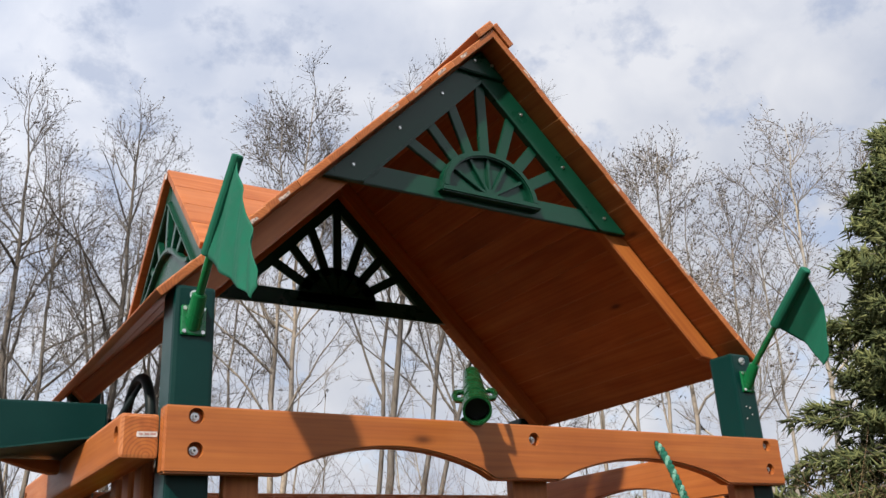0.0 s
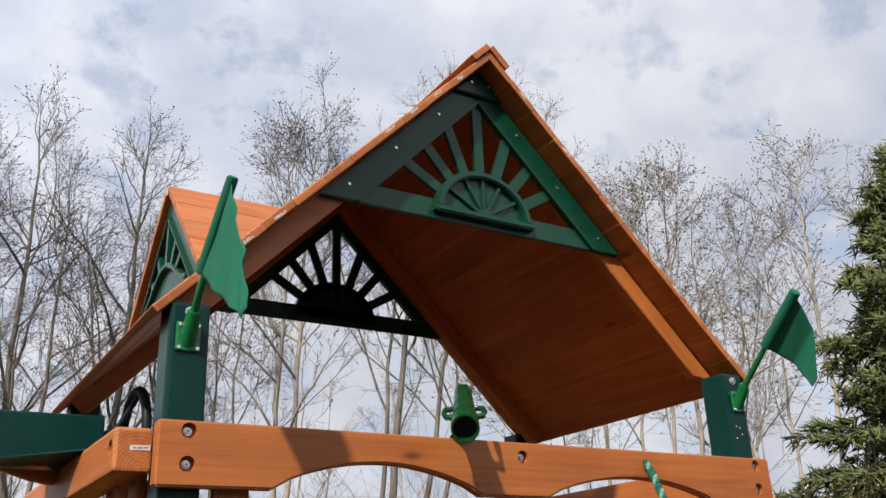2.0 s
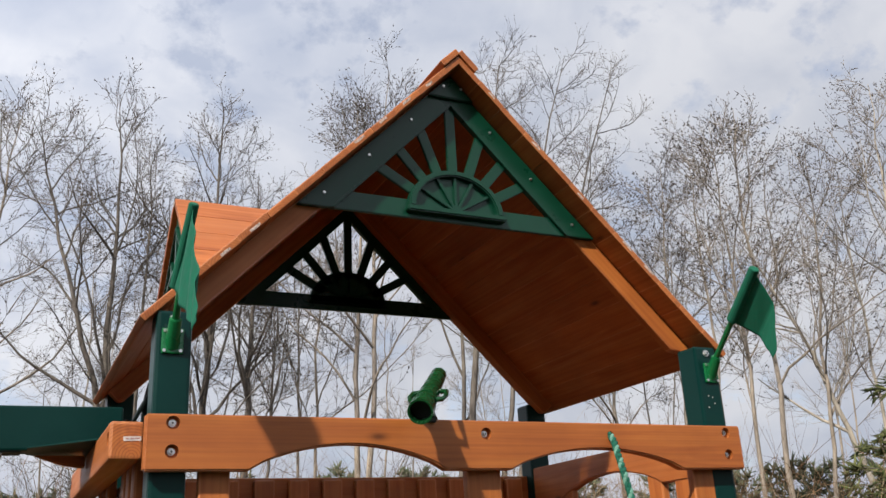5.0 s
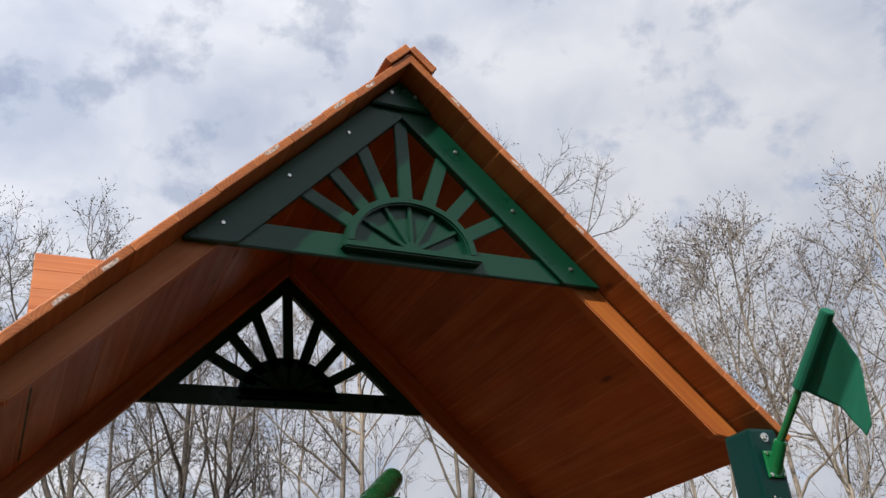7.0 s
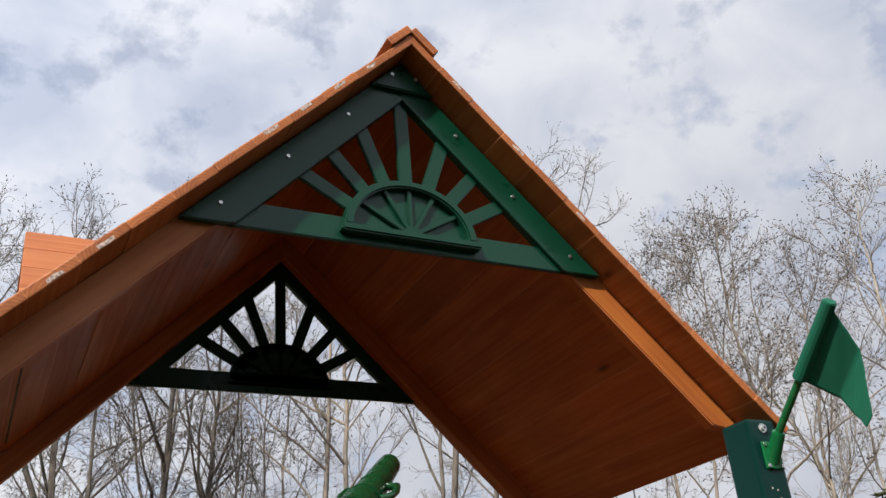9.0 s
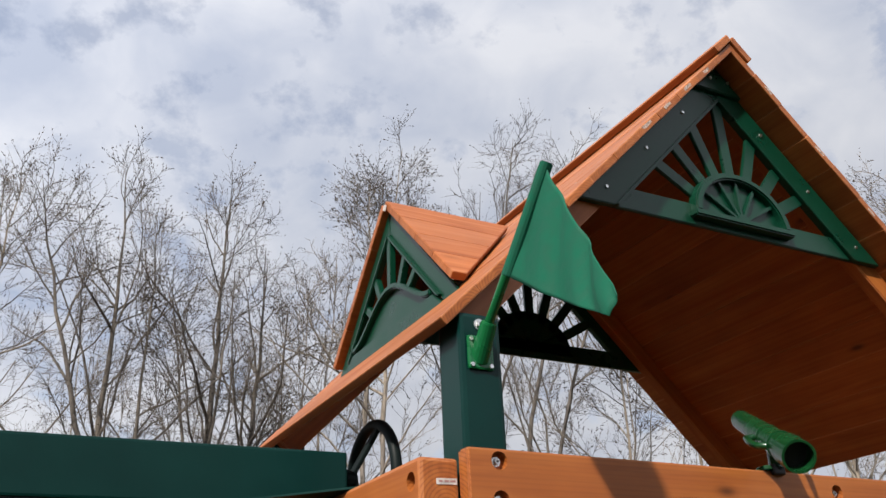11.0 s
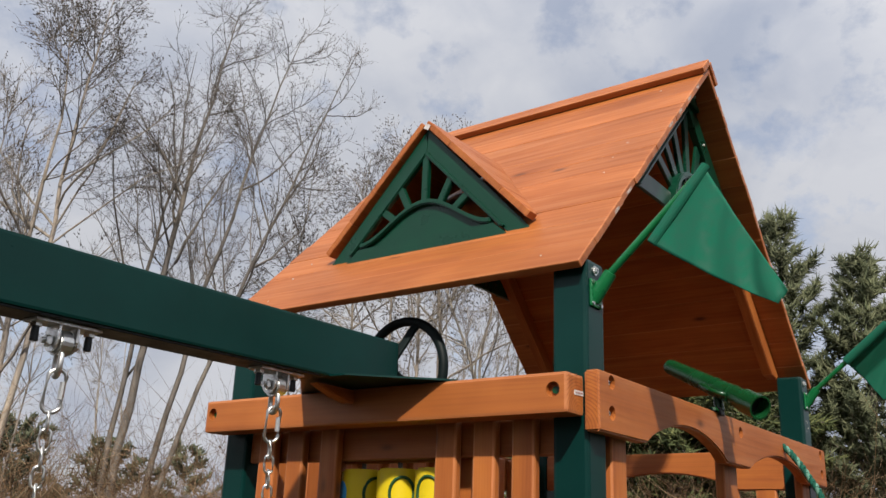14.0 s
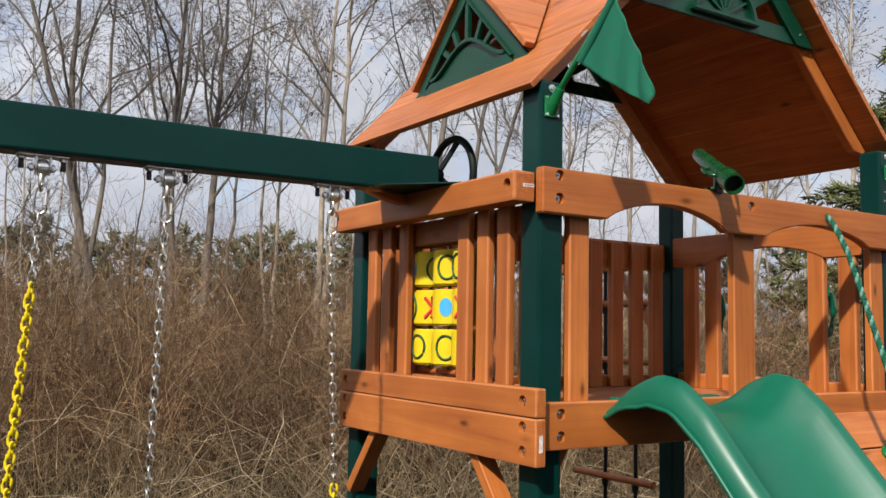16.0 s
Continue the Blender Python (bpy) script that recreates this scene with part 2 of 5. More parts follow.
RING = plastic("dark_green_print", (0.010, 0.055, 0.018), 0.5)
STEEL = metal("zinc_steel", (0.75, 0.75, 0.73), 0.32)
DARK_STEEL = metal("dark_steel", (0.12, 0.12, 0.12), 0.5)
PAPER = plastic("white_sticker", (0.46, 0.42, 0.40), 0.7, 0.35, 120.0)
TORN = plastic("torn_sticker", (0.36, 0.28, 0.24), 0.75, 0.75, 190.0)
INK = plastic("printed_bar", (0.30, 0.16, 0.15), 0.7)
BARK = bark("grey_brown_bark", (0.120, 0.104, 0.088), (0.330, 0.288, 0.243))
BARK_DARK = bark("dark_bark", (0.060, 0.053, 0.047), (0.176, 0.157, 0.138))
BARK_PALE = bark("pale_bark", (0.165, 0.149, 0.128), (0.385, 0.352, 0.305))
TWIG = leafy("twigs", [(0.110, 0.094, 0.082), (0.195, 0.168, 0.144), (0.310, 0.270, 0.232)])
TWIG_DARK = leafy("dark_twigs", [(0.056, 0.049, 0.045), (0.106, 0.093, 0.085), (0.186, 0.164, 0.148)])
BUD = leafy("dark_buds", [(0.040, 0.033, 0.030), (0.072, 0.060, 0.052), (0.125, 0.104, 0.086)])
BRUSH = leafy("dry_brush", [(0.058, 0.031, 0.016), (0.115, 0.066, 0.034), (0.18, 0.110, 0.060), (0.31, 0.225, 0.145)], 0.8, 0.8, 0.35)
DRY_GRASS = leafy("dry_grass", [(0.12, 0.085, 0.049), (0.20, 0.154, 0.092), (0.072, 0.052, 0.028)], 0.8, 1.2, 0.45)
DEAD = leafy("pale_dead_stems", [(0.14, 0.105, 0.066), (0.25, 0.195, 0.128), (0.37, 0.30, 0.21)], 0.8, 1.2, 0.6)
NEEDLE = leafy("spruce_needles", [(0.024, 0.035, 0.014), (0.058, 0.072, 0.027), (0.126, 0.134, 0.053)])
PINE_NEEDLE = leafy("pine_needles", [(0.038, 0.048, 0.026), (0.072, 0.083, 0.045), (0.135, 0.142, 0.085)])
NEEDLE_FAR = leafy("far_evergreen", [(0.050, 0.060, 0.038), (0.074, 0.085, 0.053), (0.112, 0.120, 0.078)])


def earth():
    m, n, l, b = base_material("earth_and_litter", 0.95, 0.0, 0.1)
    co = n.new("ShaderNodeTexCoord")
    t, u = noise_node(n, l, co.outputs["Object"], 6.0, 8.0, 0.7), noise_node(n, l, co.outputs["Object"], 0.25, 4.0)
    r = ramp(n, [(0.3, (0.015, 0.010, 0.007)), (0.55, (0.036, 0.027, 0.017)), (0.75, (0.072, 0.056, 0.034))])
    l.new(t.outputs["Fac"], r.inputs["Fac"])
    s = ramp(n, [(0.35, (0.9, 0.85, 0.8)), (0.65, (0.75, 1.0, 0.6))])
    l.new(u.outputs["Fac"], s.inputs["Fac"])
    l.new(mixed(n, l, r.outputs["Color"], s.outputs["Color"], 0.6, "MULTIPLY"), b.inputs["Base Color"])
    bump(n, l, t.outputs["Fac"], b, 0.8, 0.04)
    return m


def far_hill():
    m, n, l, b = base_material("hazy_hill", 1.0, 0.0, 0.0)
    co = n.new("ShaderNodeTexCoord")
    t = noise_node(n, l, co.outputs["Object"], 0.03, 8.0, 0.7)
    # the haze of distance is mixed into this blue grey; there is no real mist
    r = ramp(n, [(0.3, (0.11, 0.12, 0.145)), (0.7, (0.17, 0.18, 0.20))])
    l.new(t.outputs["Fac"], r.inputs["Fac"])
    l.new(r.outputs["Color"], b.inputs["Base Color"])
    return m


EARTH, HILL = earth(), far_hill()

# ---- building blocks ----
PLACED = {}


def thing(name, at, label, category, group=""):
    ob = new(name)
    ob.empty_display_size = 0.1
    ob.matrix_basis = Matrix.Translation(at)
    PLACED[ob.name] = ob.matrix_basis.copy()
    return tagged(ob, label, category, group)


def put_mesh(name, mesh, material, parent, m=None, label="", smooth=False):
    if not mesh.materials:
        mesh.materials.append(material)
        if material is WOOD:
            mesh.materials.append(WOOD_EDGE)
    ob = new(name, mesh)
    ob.matrix_basis = m if m is not None else Matrix()
    PLACED[ob.name] = ob.matrix_basis.copy()
    if parent is not None:
        ob.parent = parent
        ob.matrix_parent_inverse = PLACED[parent.name].inverted()
    if label:
        ob["label"] = label
    if smooth:
        mesh.shade_smooth()
    return ob


def part(name, bm, material, parent, label="", m=None, smooth=False):
    """Links a bmesh as one mesh object under a thing or under a part."""
    mesh = bpy.data.meshes.new(name)
    bm.normal_update()
    bm.to_mesh(mesh)
    bm.free()
    return put_mesh(name, mesh, material, parent, m, label, smooth)


def axes(at, ax, ay):
    """A pose whose x and y run along ax and ay."""
    x = Vector(ax).normalized()
    z = x.cross(Vector(ay)).normalized()
    y = z.cross(x)
    m = Matrix((x, y, z)).transposed().to_4x4()
    m.translation = Vector(at)
    return m


def box_bm(sx, sy, sz, bevel=0.004, segs=2):
    bm = bmesh.new()
    bmesh.ops.create_cube(bm, size=1.0, matrix=Matrix.Diagonal((sx, sy, sz, 1)))
    if bevel > 0:
        bmesh.ops.bevel(bm, geom=bm.edges[:], offset=bevel, segments=segs, affect="EDGES", profile=0.6, material=1)
    return bm


def board(name, lo, hi, along, parent, material=None, bevel=0.004, label=""):
    """An upright-set box between two corners, with its grain along x, y or z of the world."""
    lo, hi = Vector(lo), Vector(hi)
    c, s = (lo + hi) / 2, hi - lo
    if along == "x":
        m, size = axes(c, (1, 0, 0), (0, 1, 0)), (s.x, s.y, s.z)
    elif along == "y":
        m, size = axes(c, (0, 1, 0), (-1, 0, 0)), (s.y, s.x, s.z)
    else:
        m, size = axes(c, (0, 0, 1), (1, 0, 0)), (s.z, s.x, s.y)
    return part(name, box_bm(*size, bevel), material or WOOD, parent, label, m)


def beam_between(name, a, b, w, t, up, parent, material=None, bevel=0.003, label=""):
    """A straight timber from a to b; w across up, t along up."""
    a, b = Vector(a), Vector(b)
    d = b - a
    return part(name, box_bm(d.length, w, t, bevel), material or WOOD, parent, label, axes((a + b) / 2, d, Vector(up).cross(d)))


def slab_bm(points, depth, bevel=0.0):
    """A polygon in x and y, raised from z = 0 to depth."""
    bm = bmesh.new()
    f = bm.faces.new([bm.verts.new((x, y, 0)) for x, y in points])
    bm.normal_update()
    if f.normal.z < 0:
        f.normal_flip()
    got = bmesh.ops.extrude_face_region(bm, geom=[f])
    bmesh.ops.translate(bm, verts=[v for v in got["geom"] if isinstance(v, bmesh.types.BMVert)], vec=(0, 0, depth))
    bmesh.ops.recalc_face_normals(bm, faces=bm.faces[:])
    if bevel > 0:
        bmesh.ops.bevel(bm, geom=[e for e in bm.edges if len(e.link_faces) == 2 and e.calc_face_angle(0) > 0.6], offset=bevel, segments=2, affect="EDGES", material=1)
    return bm


def rod_bm(r, length, sides=14, r2=None, bevel=0.0):
    bm = bmesh.new()
    bmesh.ops.create_cone(bm, cap_ends=True, segments=sides, radius1=r, radius2=r if r2 is None else r2, depth=length)
    if bevel > 0:
        bmesh.ops.bevel(bm, geom=[e for e in bm.edges if e.calc_face_angle(0) > 1.0], offset=bevel, segments=2, affect="EDGES")
    return bm


def rod(name, a, b, r, parent, material, sides=12, r2=None, label="", bevel=0.0):
    a, b = Vector(a), Vector(b)
    d = b - a
    side = Vector((0, 0, 1)) if abs(d.normalized().z) < 0.9 else Vector((1, 0, 0))
    x = side.cross(d)
    ob = part(name, rod_bm(r, d.length, sides, r2, bevel), material, parent, label, axes((a + b) / 2, x, d.cross(x)))
    return ob


def tube_arrays(paths, sides=3):
    """Vertices and faces of tapering tubes along polylines: paths is a list of (points, radii)."""
    vs, fs, k = [], [], 0
    turn = [(math.cos(2 * math.pi * i / sides), math.sin(2 * math.pi * i / sides)) for i in range(sides)]
    cs = np.array(turn)
    for pts, rad in paths:
        p = np.asarray(pts, float)
        d = np.empty_like(p)
        d[:-1] = p[1:] - p[:-1]
        d[-1] = d[-2]
        d /= np.linalg.norm(d, axis=1)[:, None] + 1e-9
        ref = np.where(np.abs(d[:, 2:3]) < 0.9, np.array([[0, 0, 1.0]]), np.array([[1.0, 0, 0]]))
        u = np.cross(d, ref)
        u /= np.linalg.norm(u, axis=1)[:, None] + 1e-9
        v = np.cross(d, u)
        r = np.asarray(rad, float)[:, None, None]
        ring = p[:, None, :] + r * (cs[None, :, 0:1] * u[:, None, :] + cs[None, :, 1:2] * v[:, None, :])
        vs.append(ring.reshape(-1, 3))
        n = len(p)
        i = np.arange(n - 1)[:, None] * sides + np.arange(sides)[None, :]
        j = np.arange(n - 1)[:, None] * sides + (np.arange(sides)[None, :] + 1) % sides
        fs.append((np.stack([i, j, j + sides, i + sides], -1) + k).reshape(-1, 4))
        k += n * sides
    return np.concatenate(vs), np.concatenate(fs)


def mesh_from(name, verts, quads, tris=None):
    """A mesh out of numpy arrays."""
    mesh = bpy.data.meshes.new(name)
    nq, nt = len(quads), 0 if tris is None else len(tris)
    mesh.vertices.add(len(verts))
    mesh.vertices.foreach_set("co", np.asarray(verts, np.float32).ravel())
    loops = np.concatenate([np.asarray(quads, np.int32).ravel(), np.zeros(0, np.int32) if tris is None else np.asarray(tris, np.int32).ravel()])
    mesh.loops.add(len(loops))
    mesh.loops.foreach_set("vertex_index", loops)
    mesh.polygons.add(nq + nt)
    starts = np.concatenate([np.arange(nq) * 4, nq * 4 + np.arange(nt) * 3]).astype(np.int32)
    mesh.polygons.foreach_set("loop_start", starts)
    mesh.update(calc_edges=True)
    return mesh


def tubes(name, paths, material, parent, sides=8, label="", smooth=True):
    v, q = tube_arrays(paths, sides)
    return put_mesh(name, mesh_from(name, v, q), material, parent, None, label, smooth)


def bored(ob, holes):
    """Cuts round holes, each (centre, axis, radius, depth), into a board."""
    cut = bmesh.new()
    inv = PLACED[ob.name].inverted()
    for c, ax, r, depth in holes:
        d = Vector(ax).normalized()
        side = Vector((0, 0, 1)) if abs(d.z) < 0.9 else Vector((1, 0, 0))
        m = inv @ axes(c, side.cross(d), d.cross(side.cross(d)))
        bmesh.ops.create_cone(cut, cap_ends=True, segments=20, radius1=r, radius2=r, depth=2 * depth, matrix=m)
    mesh = bpy.data.meshes.new("cut")
    cut.to_mesh(mesh)
    cut.free()
    tool = new("cut", mesh)
    tool.matrix_basis = PLACED[ob.name]
    mod = ob.modifiers.new("bore", "BOOLEAN")
    mod.operation, mod.object, mod.solver = "DIFFERENCE", tool, "EXACT"
    bpy.context.view_layer.update()
    done = bpy.data.meshes.new_from_object(ob.evaluated_get(bpy.context.evaluated_depsgraph_get()))
    ob.modifiers.clear()
    old = ob.data
    ob.data = done
    bpy.data.meshes.remove(old)
    bpy.data.objects.remove(tool)
    bpy.data.meshes.remove(mesh)


def bolt(parent, at, ax, r=0.0066, sink=0.009):
    """A bolt with its washer, sunk into a bored hole."""
    d = Vector(ax).normalized()
    at = Vector(at) - d * sink
    b = rod("bolt", at - d * 0.003, at + d * 0.0050, r, parent, STEEL, 6, r * 0.86, "zinc bolt head", 0.001)
    rod("washer", at - d * 0.004, at - d * 0.0005, r * 1.28, b, STEEL, 18)
    rod("socket", at + d * 0.0045, at + d * 0.0054, r * 0.40, b, DARK_STEEL, 6)
    return b

# ---- the play tower ----
CX = 0.866            # middle of the tower's front
X1 = 2 * CX           # its outer right edge
POST = 0.084
YF, YB = 0.032, 1.150 # front of the front posts, back of the rear posts
DECK = 1.285
RAIL = 1.970          # top of the upper rails


def post_at(parent, x, y, top=2.222):
    return board("post", (x, y, 0.0), (x + POST, y + POST, top), "z", parent, POST_GREEN, 0.009)


def arch_profile(length, height, arches, n=14):
    """A rail's outline with arches cut out of its lower edge: each arch (start, end, rise)."""
    pts = [(0, 0)]
    for a, b, rise in arches:
        for k in range(n + 1):
            u = k / n
            pts.append((a + (b - a) * u, rise * math.sin(math.pi * u) ** 0.75))
    return pts + [(length, 0), (length, height), (0, height)]


tower = thing("play_tower", (CX, 0.59, 0), "wooden play tower with dark green posts and orange cedar rails", "play tower")
for px in (0.016, X1 - POST - 0.016):
    for py in (YF, YB - POST):
        post_at(tower, px, py)

# front rail with two arches
H_RAIL = 0.127
rail = part("arched_rail", slab_bm(arch_profile(X1, H_RAIL, [(0.235, 0.742, 0.062), (0.930, 1.500, 0.056)]), 0.034, 0.004), WOOD, tower,
            "orange cedar rail with two shallow arches", axes((0, YF, RAIL - H_RAIL), (1, 0, 0), (0, 0, 1)))
FRONT_BOLTS = [(0.060, 1.950), (0.060, 1.886), (0.860, 1.936), (1.676, 1.949), (1.676, 1.885)]
ROPE_HOLE = (1.254, 1.938)
bored(rail, [((x, 0, z), (0, 1, 0), 0.0155, 0.013) for x, z in FRONT_BOLTS] + [((ROPE_HOLE[0], 0, ROPE_HOLE[1]), (0, 1, 0), 0.010, 0.05)])
for x, z in FRONT_BOLTS:
    bolt(tower, (x, 0, z), (0, -1, 0))

# front slats and lower board
for xa, xb in ((0.128, 0.200), (0.815, 0.915), (1.560, 1.640)):
    board("slat", (xa, YF + 0.002, DECK), (xb, YF + 0.030, RAIL - 0.06), "z", tower, None, 0.005)
low = board("lower_board", (0.004, 0.0, 1.205), (X1, YF - 0.001, 1.332), "x", tower, None, 0.005)
LOW_BOLTS = [(0.072, 1.300), (0.072, 1.240), (1.668, 1.300), (1.668, 1.240)]
bored(low, [((x, 0, z), (0, 1, 0), 0.0155, 0.013) for x, z in LOW_BOLTS])
for x, z in LOW_BOLTS:
    bolt(tower, (x, 0, z), (0, -1, 0))

# left side: top beam, two lower boards, braces, pickets
side = board("side_beam", (-0.071, 0.033, 1.873), (0.001, 1.142, 1.957), "y", tower, None, 0.007)
bored(side, [((-0.071, y, 1.921), (1, 0, 0), 0.016, 0.016) for y in (0.066, 1.114)])
for y in (0.066, 1.114):
    rod("bolt", (-0.059, y, 1.921), (-0.049, y, 1.921), 0.008, tower, SCOPE_GREEN, 8, label="green capped bolt")
st = part("sticker", box_bm(0.038, 0.010, 0.0012, 0.0), PAPER, side, "small white printed sticker", axes((-0.022, 0.0326, 1.918), (1, 0, 0.03), (0, 0, 1)))
for k in range(3):
    part("print_bar", box_bm(0.006 + 0.002 * k, 0.003, 0.0008, 0.0), INK, st, "", axes((-0.033 + 0.011 * k, 0.0319, 1.918 + 0.0003 * k), (1, 0, 0.03), (0, 0, 1)))
for za, zb, bolts in ((1.296, 1.372, [1.336]), (1.168, 1.293, [1.268, 1.204])):
    sb = board("side_board", (-0.037, -0.028, za), (-0.003, 1.118, zb), "y", tower, None, 0.005)
    bored(sb, [((-0.037, y, z), (1, 0, 0), 0.0155, 0.013) for y in (0.030, 1.078) for z in bolts])
    for y in (0.030, 1.078):
        for z in bolts:
            bolt(tower, (-0.037, y, z), (-1, 0, 0))
part("sticker", box_bm(0.045, 0.012, 0.0012, 0.0), PAPER, tower, "small white printed sticker", axes((-0.020, -0.0285, 1.228), (0, 0, 1), (-1, 0, 0)))
beam_between("brace", (0.012, 1.075, 0.945), (0.012, 0.88, 1.185), 0.034, 0.060, (1, 0, 0), tower)
beam_between("brace", (0.012, 0.110, 0.945), (0.012, 0.305, 1.185), 0.034, 0.060, (1, 0, 0), tower)
for yc in (0.970, 0.866, 0.748, 0.386, 0.282, 0.181):
    board("picket", (0.002, yc - 0.029, DECK - 0.02), (0.027, yc + 0.029, 1.905), "z", tower, None, 0.006)
board("inner_rail", (0.034, YF + POST, 1.800), (0.062, YB - POST, 1.880), "y", tower, None, 0.005)
board("inner_rail", (0.034, YF + POST, 1.290), (0.062, YB - POST, 1.372), "y", tower, None, 0.005)

# back: two rails and pickets
for za, zb in ((1.815, 1.940), (1.262, 1.335)):
    board("back_rail", (POST, YB - 0.040, za), (X1 - POST, YB - 0.006, zb), "x", tower, None, 0.005)
NB = 12
for k in range(NB):
    xc = 0.180 + k * 0.125
    board("picket", (xc - 0.036, YB - 0.070, DECK), (xc + 0.036, YB - 0.042, 1.930), "z", tower, None, 0.006)
# right: arched rail, lower rail, four pickets with a wide opening
part("arched_rail", slab_bm(arch_profile(YB - YF - 2 * POST, 0.135, [(0.200, 0.790, 0.062)]), 0.034, 0.004), WOOD, tower,
     "orange cedar rail with one shallow arch", axes((X1 - 0.062, YB - POST, 1.830), (0, -1, 0), (0, 0, 1)))
board("lower_rail", (X1 - 0.062, YF + POST, DECK - 0.02), (X1 - 0.030, YB - POST, DECK + 0.060), "y", tower, None, 0.005)
for yc in (0.967, 0.842, 0.318, 0.183):
    board("picket", (X1 - 0.092, yc - 0.036, DECK), (X1 - 0.064, yc + 0.036, 1.925), "z", tower, None, 0.006)
# deck and its frame
for k in range(8):
    ya = YF + 0.036 + k * 0.130
    board("deck_plank", (0.066, ya, DECK - 0.026), (X1 - 0.066, ya + 0.126, DECK), "x", tower, None, 0.005)
for xj in (0.30, 0.86, 1.42):
    board("joist", (xj, YF + 0.004, 1.212), (xj + 0.034, YB - 0.050, DECK - 0.027), "y", tower, None, 0.004)
board("back_joist", (POST, YB - 0.040, 1.212), (X1 - POST, YB - 0.006, DECK - 0.027), "x", tower, None, 0.004)
board("right_side_board", (X1 + 0.003, 0.0, 1.142), (X1 + 0.037, 1.152, DECK + 0.06), "y", tower, None, 0.005)
beam_between("brace", (X1 - 0.20, YF + 0.04, 1.16), (X1 - 0.06, YF + 0.04, 0.98), 0.034, 0.060, (0, 1, 0), tower)
beam_between("brace", (0.100, YF + 0.105, 1.06), (0.185, YF + 0.105, 1.205), 0.034, 0.050, (0, 1, 0), tower)
# screw marks on the right front post
for k, (dx, dz) in enumerate(((0.030, 0), (0.044, -0.004), (0.050, -0.022), (0.026, -0.035))):
    rod("screw_mark", (X1 - 0.016 - POST + dx, YF - 0.0012, 2.066 + dz), (X1 - 0.016 - POST + dx, YF + 0.002, 2.066 + dz), 0.0022, tower, PAPER, 6)
for px in (0.056, X1 - 0.058):
    bolt(tower, (px, YF, 2.200), (0, -1, 0), 0.0085, -0.003)

# ---- the roof ----
roof = thing("tower_roof", (CX, 0.6, 2.2), "steep cedar plank roof with green sunburst gables and a dormer", "roof")
RY0, RY1 = 0.029, 1.160
R2 = math.sqrt(0.5)
EAVE_X, TOP = -0.024, 2.228       # upper face: z = x + TOP
T_PLANK, N_PLANK = 0.019, 12
SLOPE = (CX - EAVE_X) / R2
W_PLANK = SLOPE / N_PLANK


def on_roof(s, sign, lift=0.0):
    """The x and z of a place s metres up the slope and lift above its upper face; sign -1 left, 1 right."""
    x = EAVE_X + s * R2 - lift * R2
    z = EAVE_X + TOP + s * R2 + lift * R2
    return (x if sign < 0 else X1 - x), z


random.seed(11)
for sign in (-1, 1):
    u, ax = Vector((-sign * R2, 0, R2)), (0, sign, 0)
    for k in range(N_PLANK):
        x, z = on_roof((k + 0.5) * W_PLANK, sign, -T_PLANK / 2)
        jut = random.uniform(-0.0014, 0.0014)
        proud = random.uniform(-0.0010, 0.0008)
        m = axes((x + sign * proud * R2, (RY0 + RY1) / 2 + jut, z + proud * R2), ax, u) @ Matrix.Rotation(random.uniform(-0.004, 0.004), 4, "X")
        pl = part("roof_plank", box_bm(RY1 - RY0, W_PLANK + 0.0008, T_PLANK, 0.0032), WOOD, roof, "", m)
        if k in ((2, 3, 7, 8, 9, 10) if sign < 0 else (3, 4, 6, 8, 10)):
            ln, ragged = random.uniform(0.024, 0.042), [random.uniform(-0.003, 0.003) for _ in range(6)]
            pts = [(-ln / 2 + ragged[0], -0.0045), (0, -0.0045 + abs(ragged[1]) * 0.5), (ln / 2 + ragged[2], -0.004), (ln / 2 + ragged[3], 0.002), (ragged[4], 0.0045), (-ln / 2 + ragged[5], 0.003)]
            part("sticker", slab_bm(pts, 0.0005), TORN, pl, "torn white sticker",
                 axes((x + random.uniform(-0.01, 0.01) * R2, RY0 + jut - 0.0002, z), (-sign * R2, 0, R2 + random.uniform(-0.05, 0.05)), (sign * R2, 0, R2) if sign > 0 else (-R2, 0, -R2)))
        for y in (0.142, 1.032):
            if random.random() < 0.6:
                s = (k + random.uniform(0.2, 0.8)) * W_PLANK
                (xa, za), (xb, zb) = on_roof(s, sign, -0.002), on_roof(s, sign, 0.0006)
                yy = y + random.uniform(-0.012, 0.012)
                rod("nail", (xa, yy, za), (xb, yy, zb), random.uniform(0.0022, 0.0038), pl, PAPER, 7)
    # ridge cap board
    xc, zc = on_roof(SLOPE - 0.032, sign, 0.0125)
    part("ridge_cap", box_bm(RY1 - RY0 + 0.006, 0.078, 0.020, 0.003), WOOD, roof, "", axes((xc, (RY0 + RY1) / 2 - 0.003, zc), ax, u))
    # rafters behind each gable
    for ya, yb in ((0.1245, 0.160), (1.014, 1.050)):
        s0, depth = (0.070, 0.056) if ya < 0.5 else (0.030, 0.056)
        xa, za = on_roof(s0, sign, -T_PLANK - 0.0005)
        L = (CX - xa) / R2 if sign < 0 else (xa - CX) / R2
        pts = [(0, 0), (L - 0.001, 0), (L - depth - 0.001, -depth), (depth * (0.8 if ya < 0.5 else 0.3), -depth), (0, -depth * (0.45 if ya < 0.5 else 0.8))]
        part("rafter", slab_bm(pts, (yb - ya), 0.003), WOOD, roof, "", axes((xa, yb if sign < 0 else ya, za), u, (sign * R2, 0, R2)))


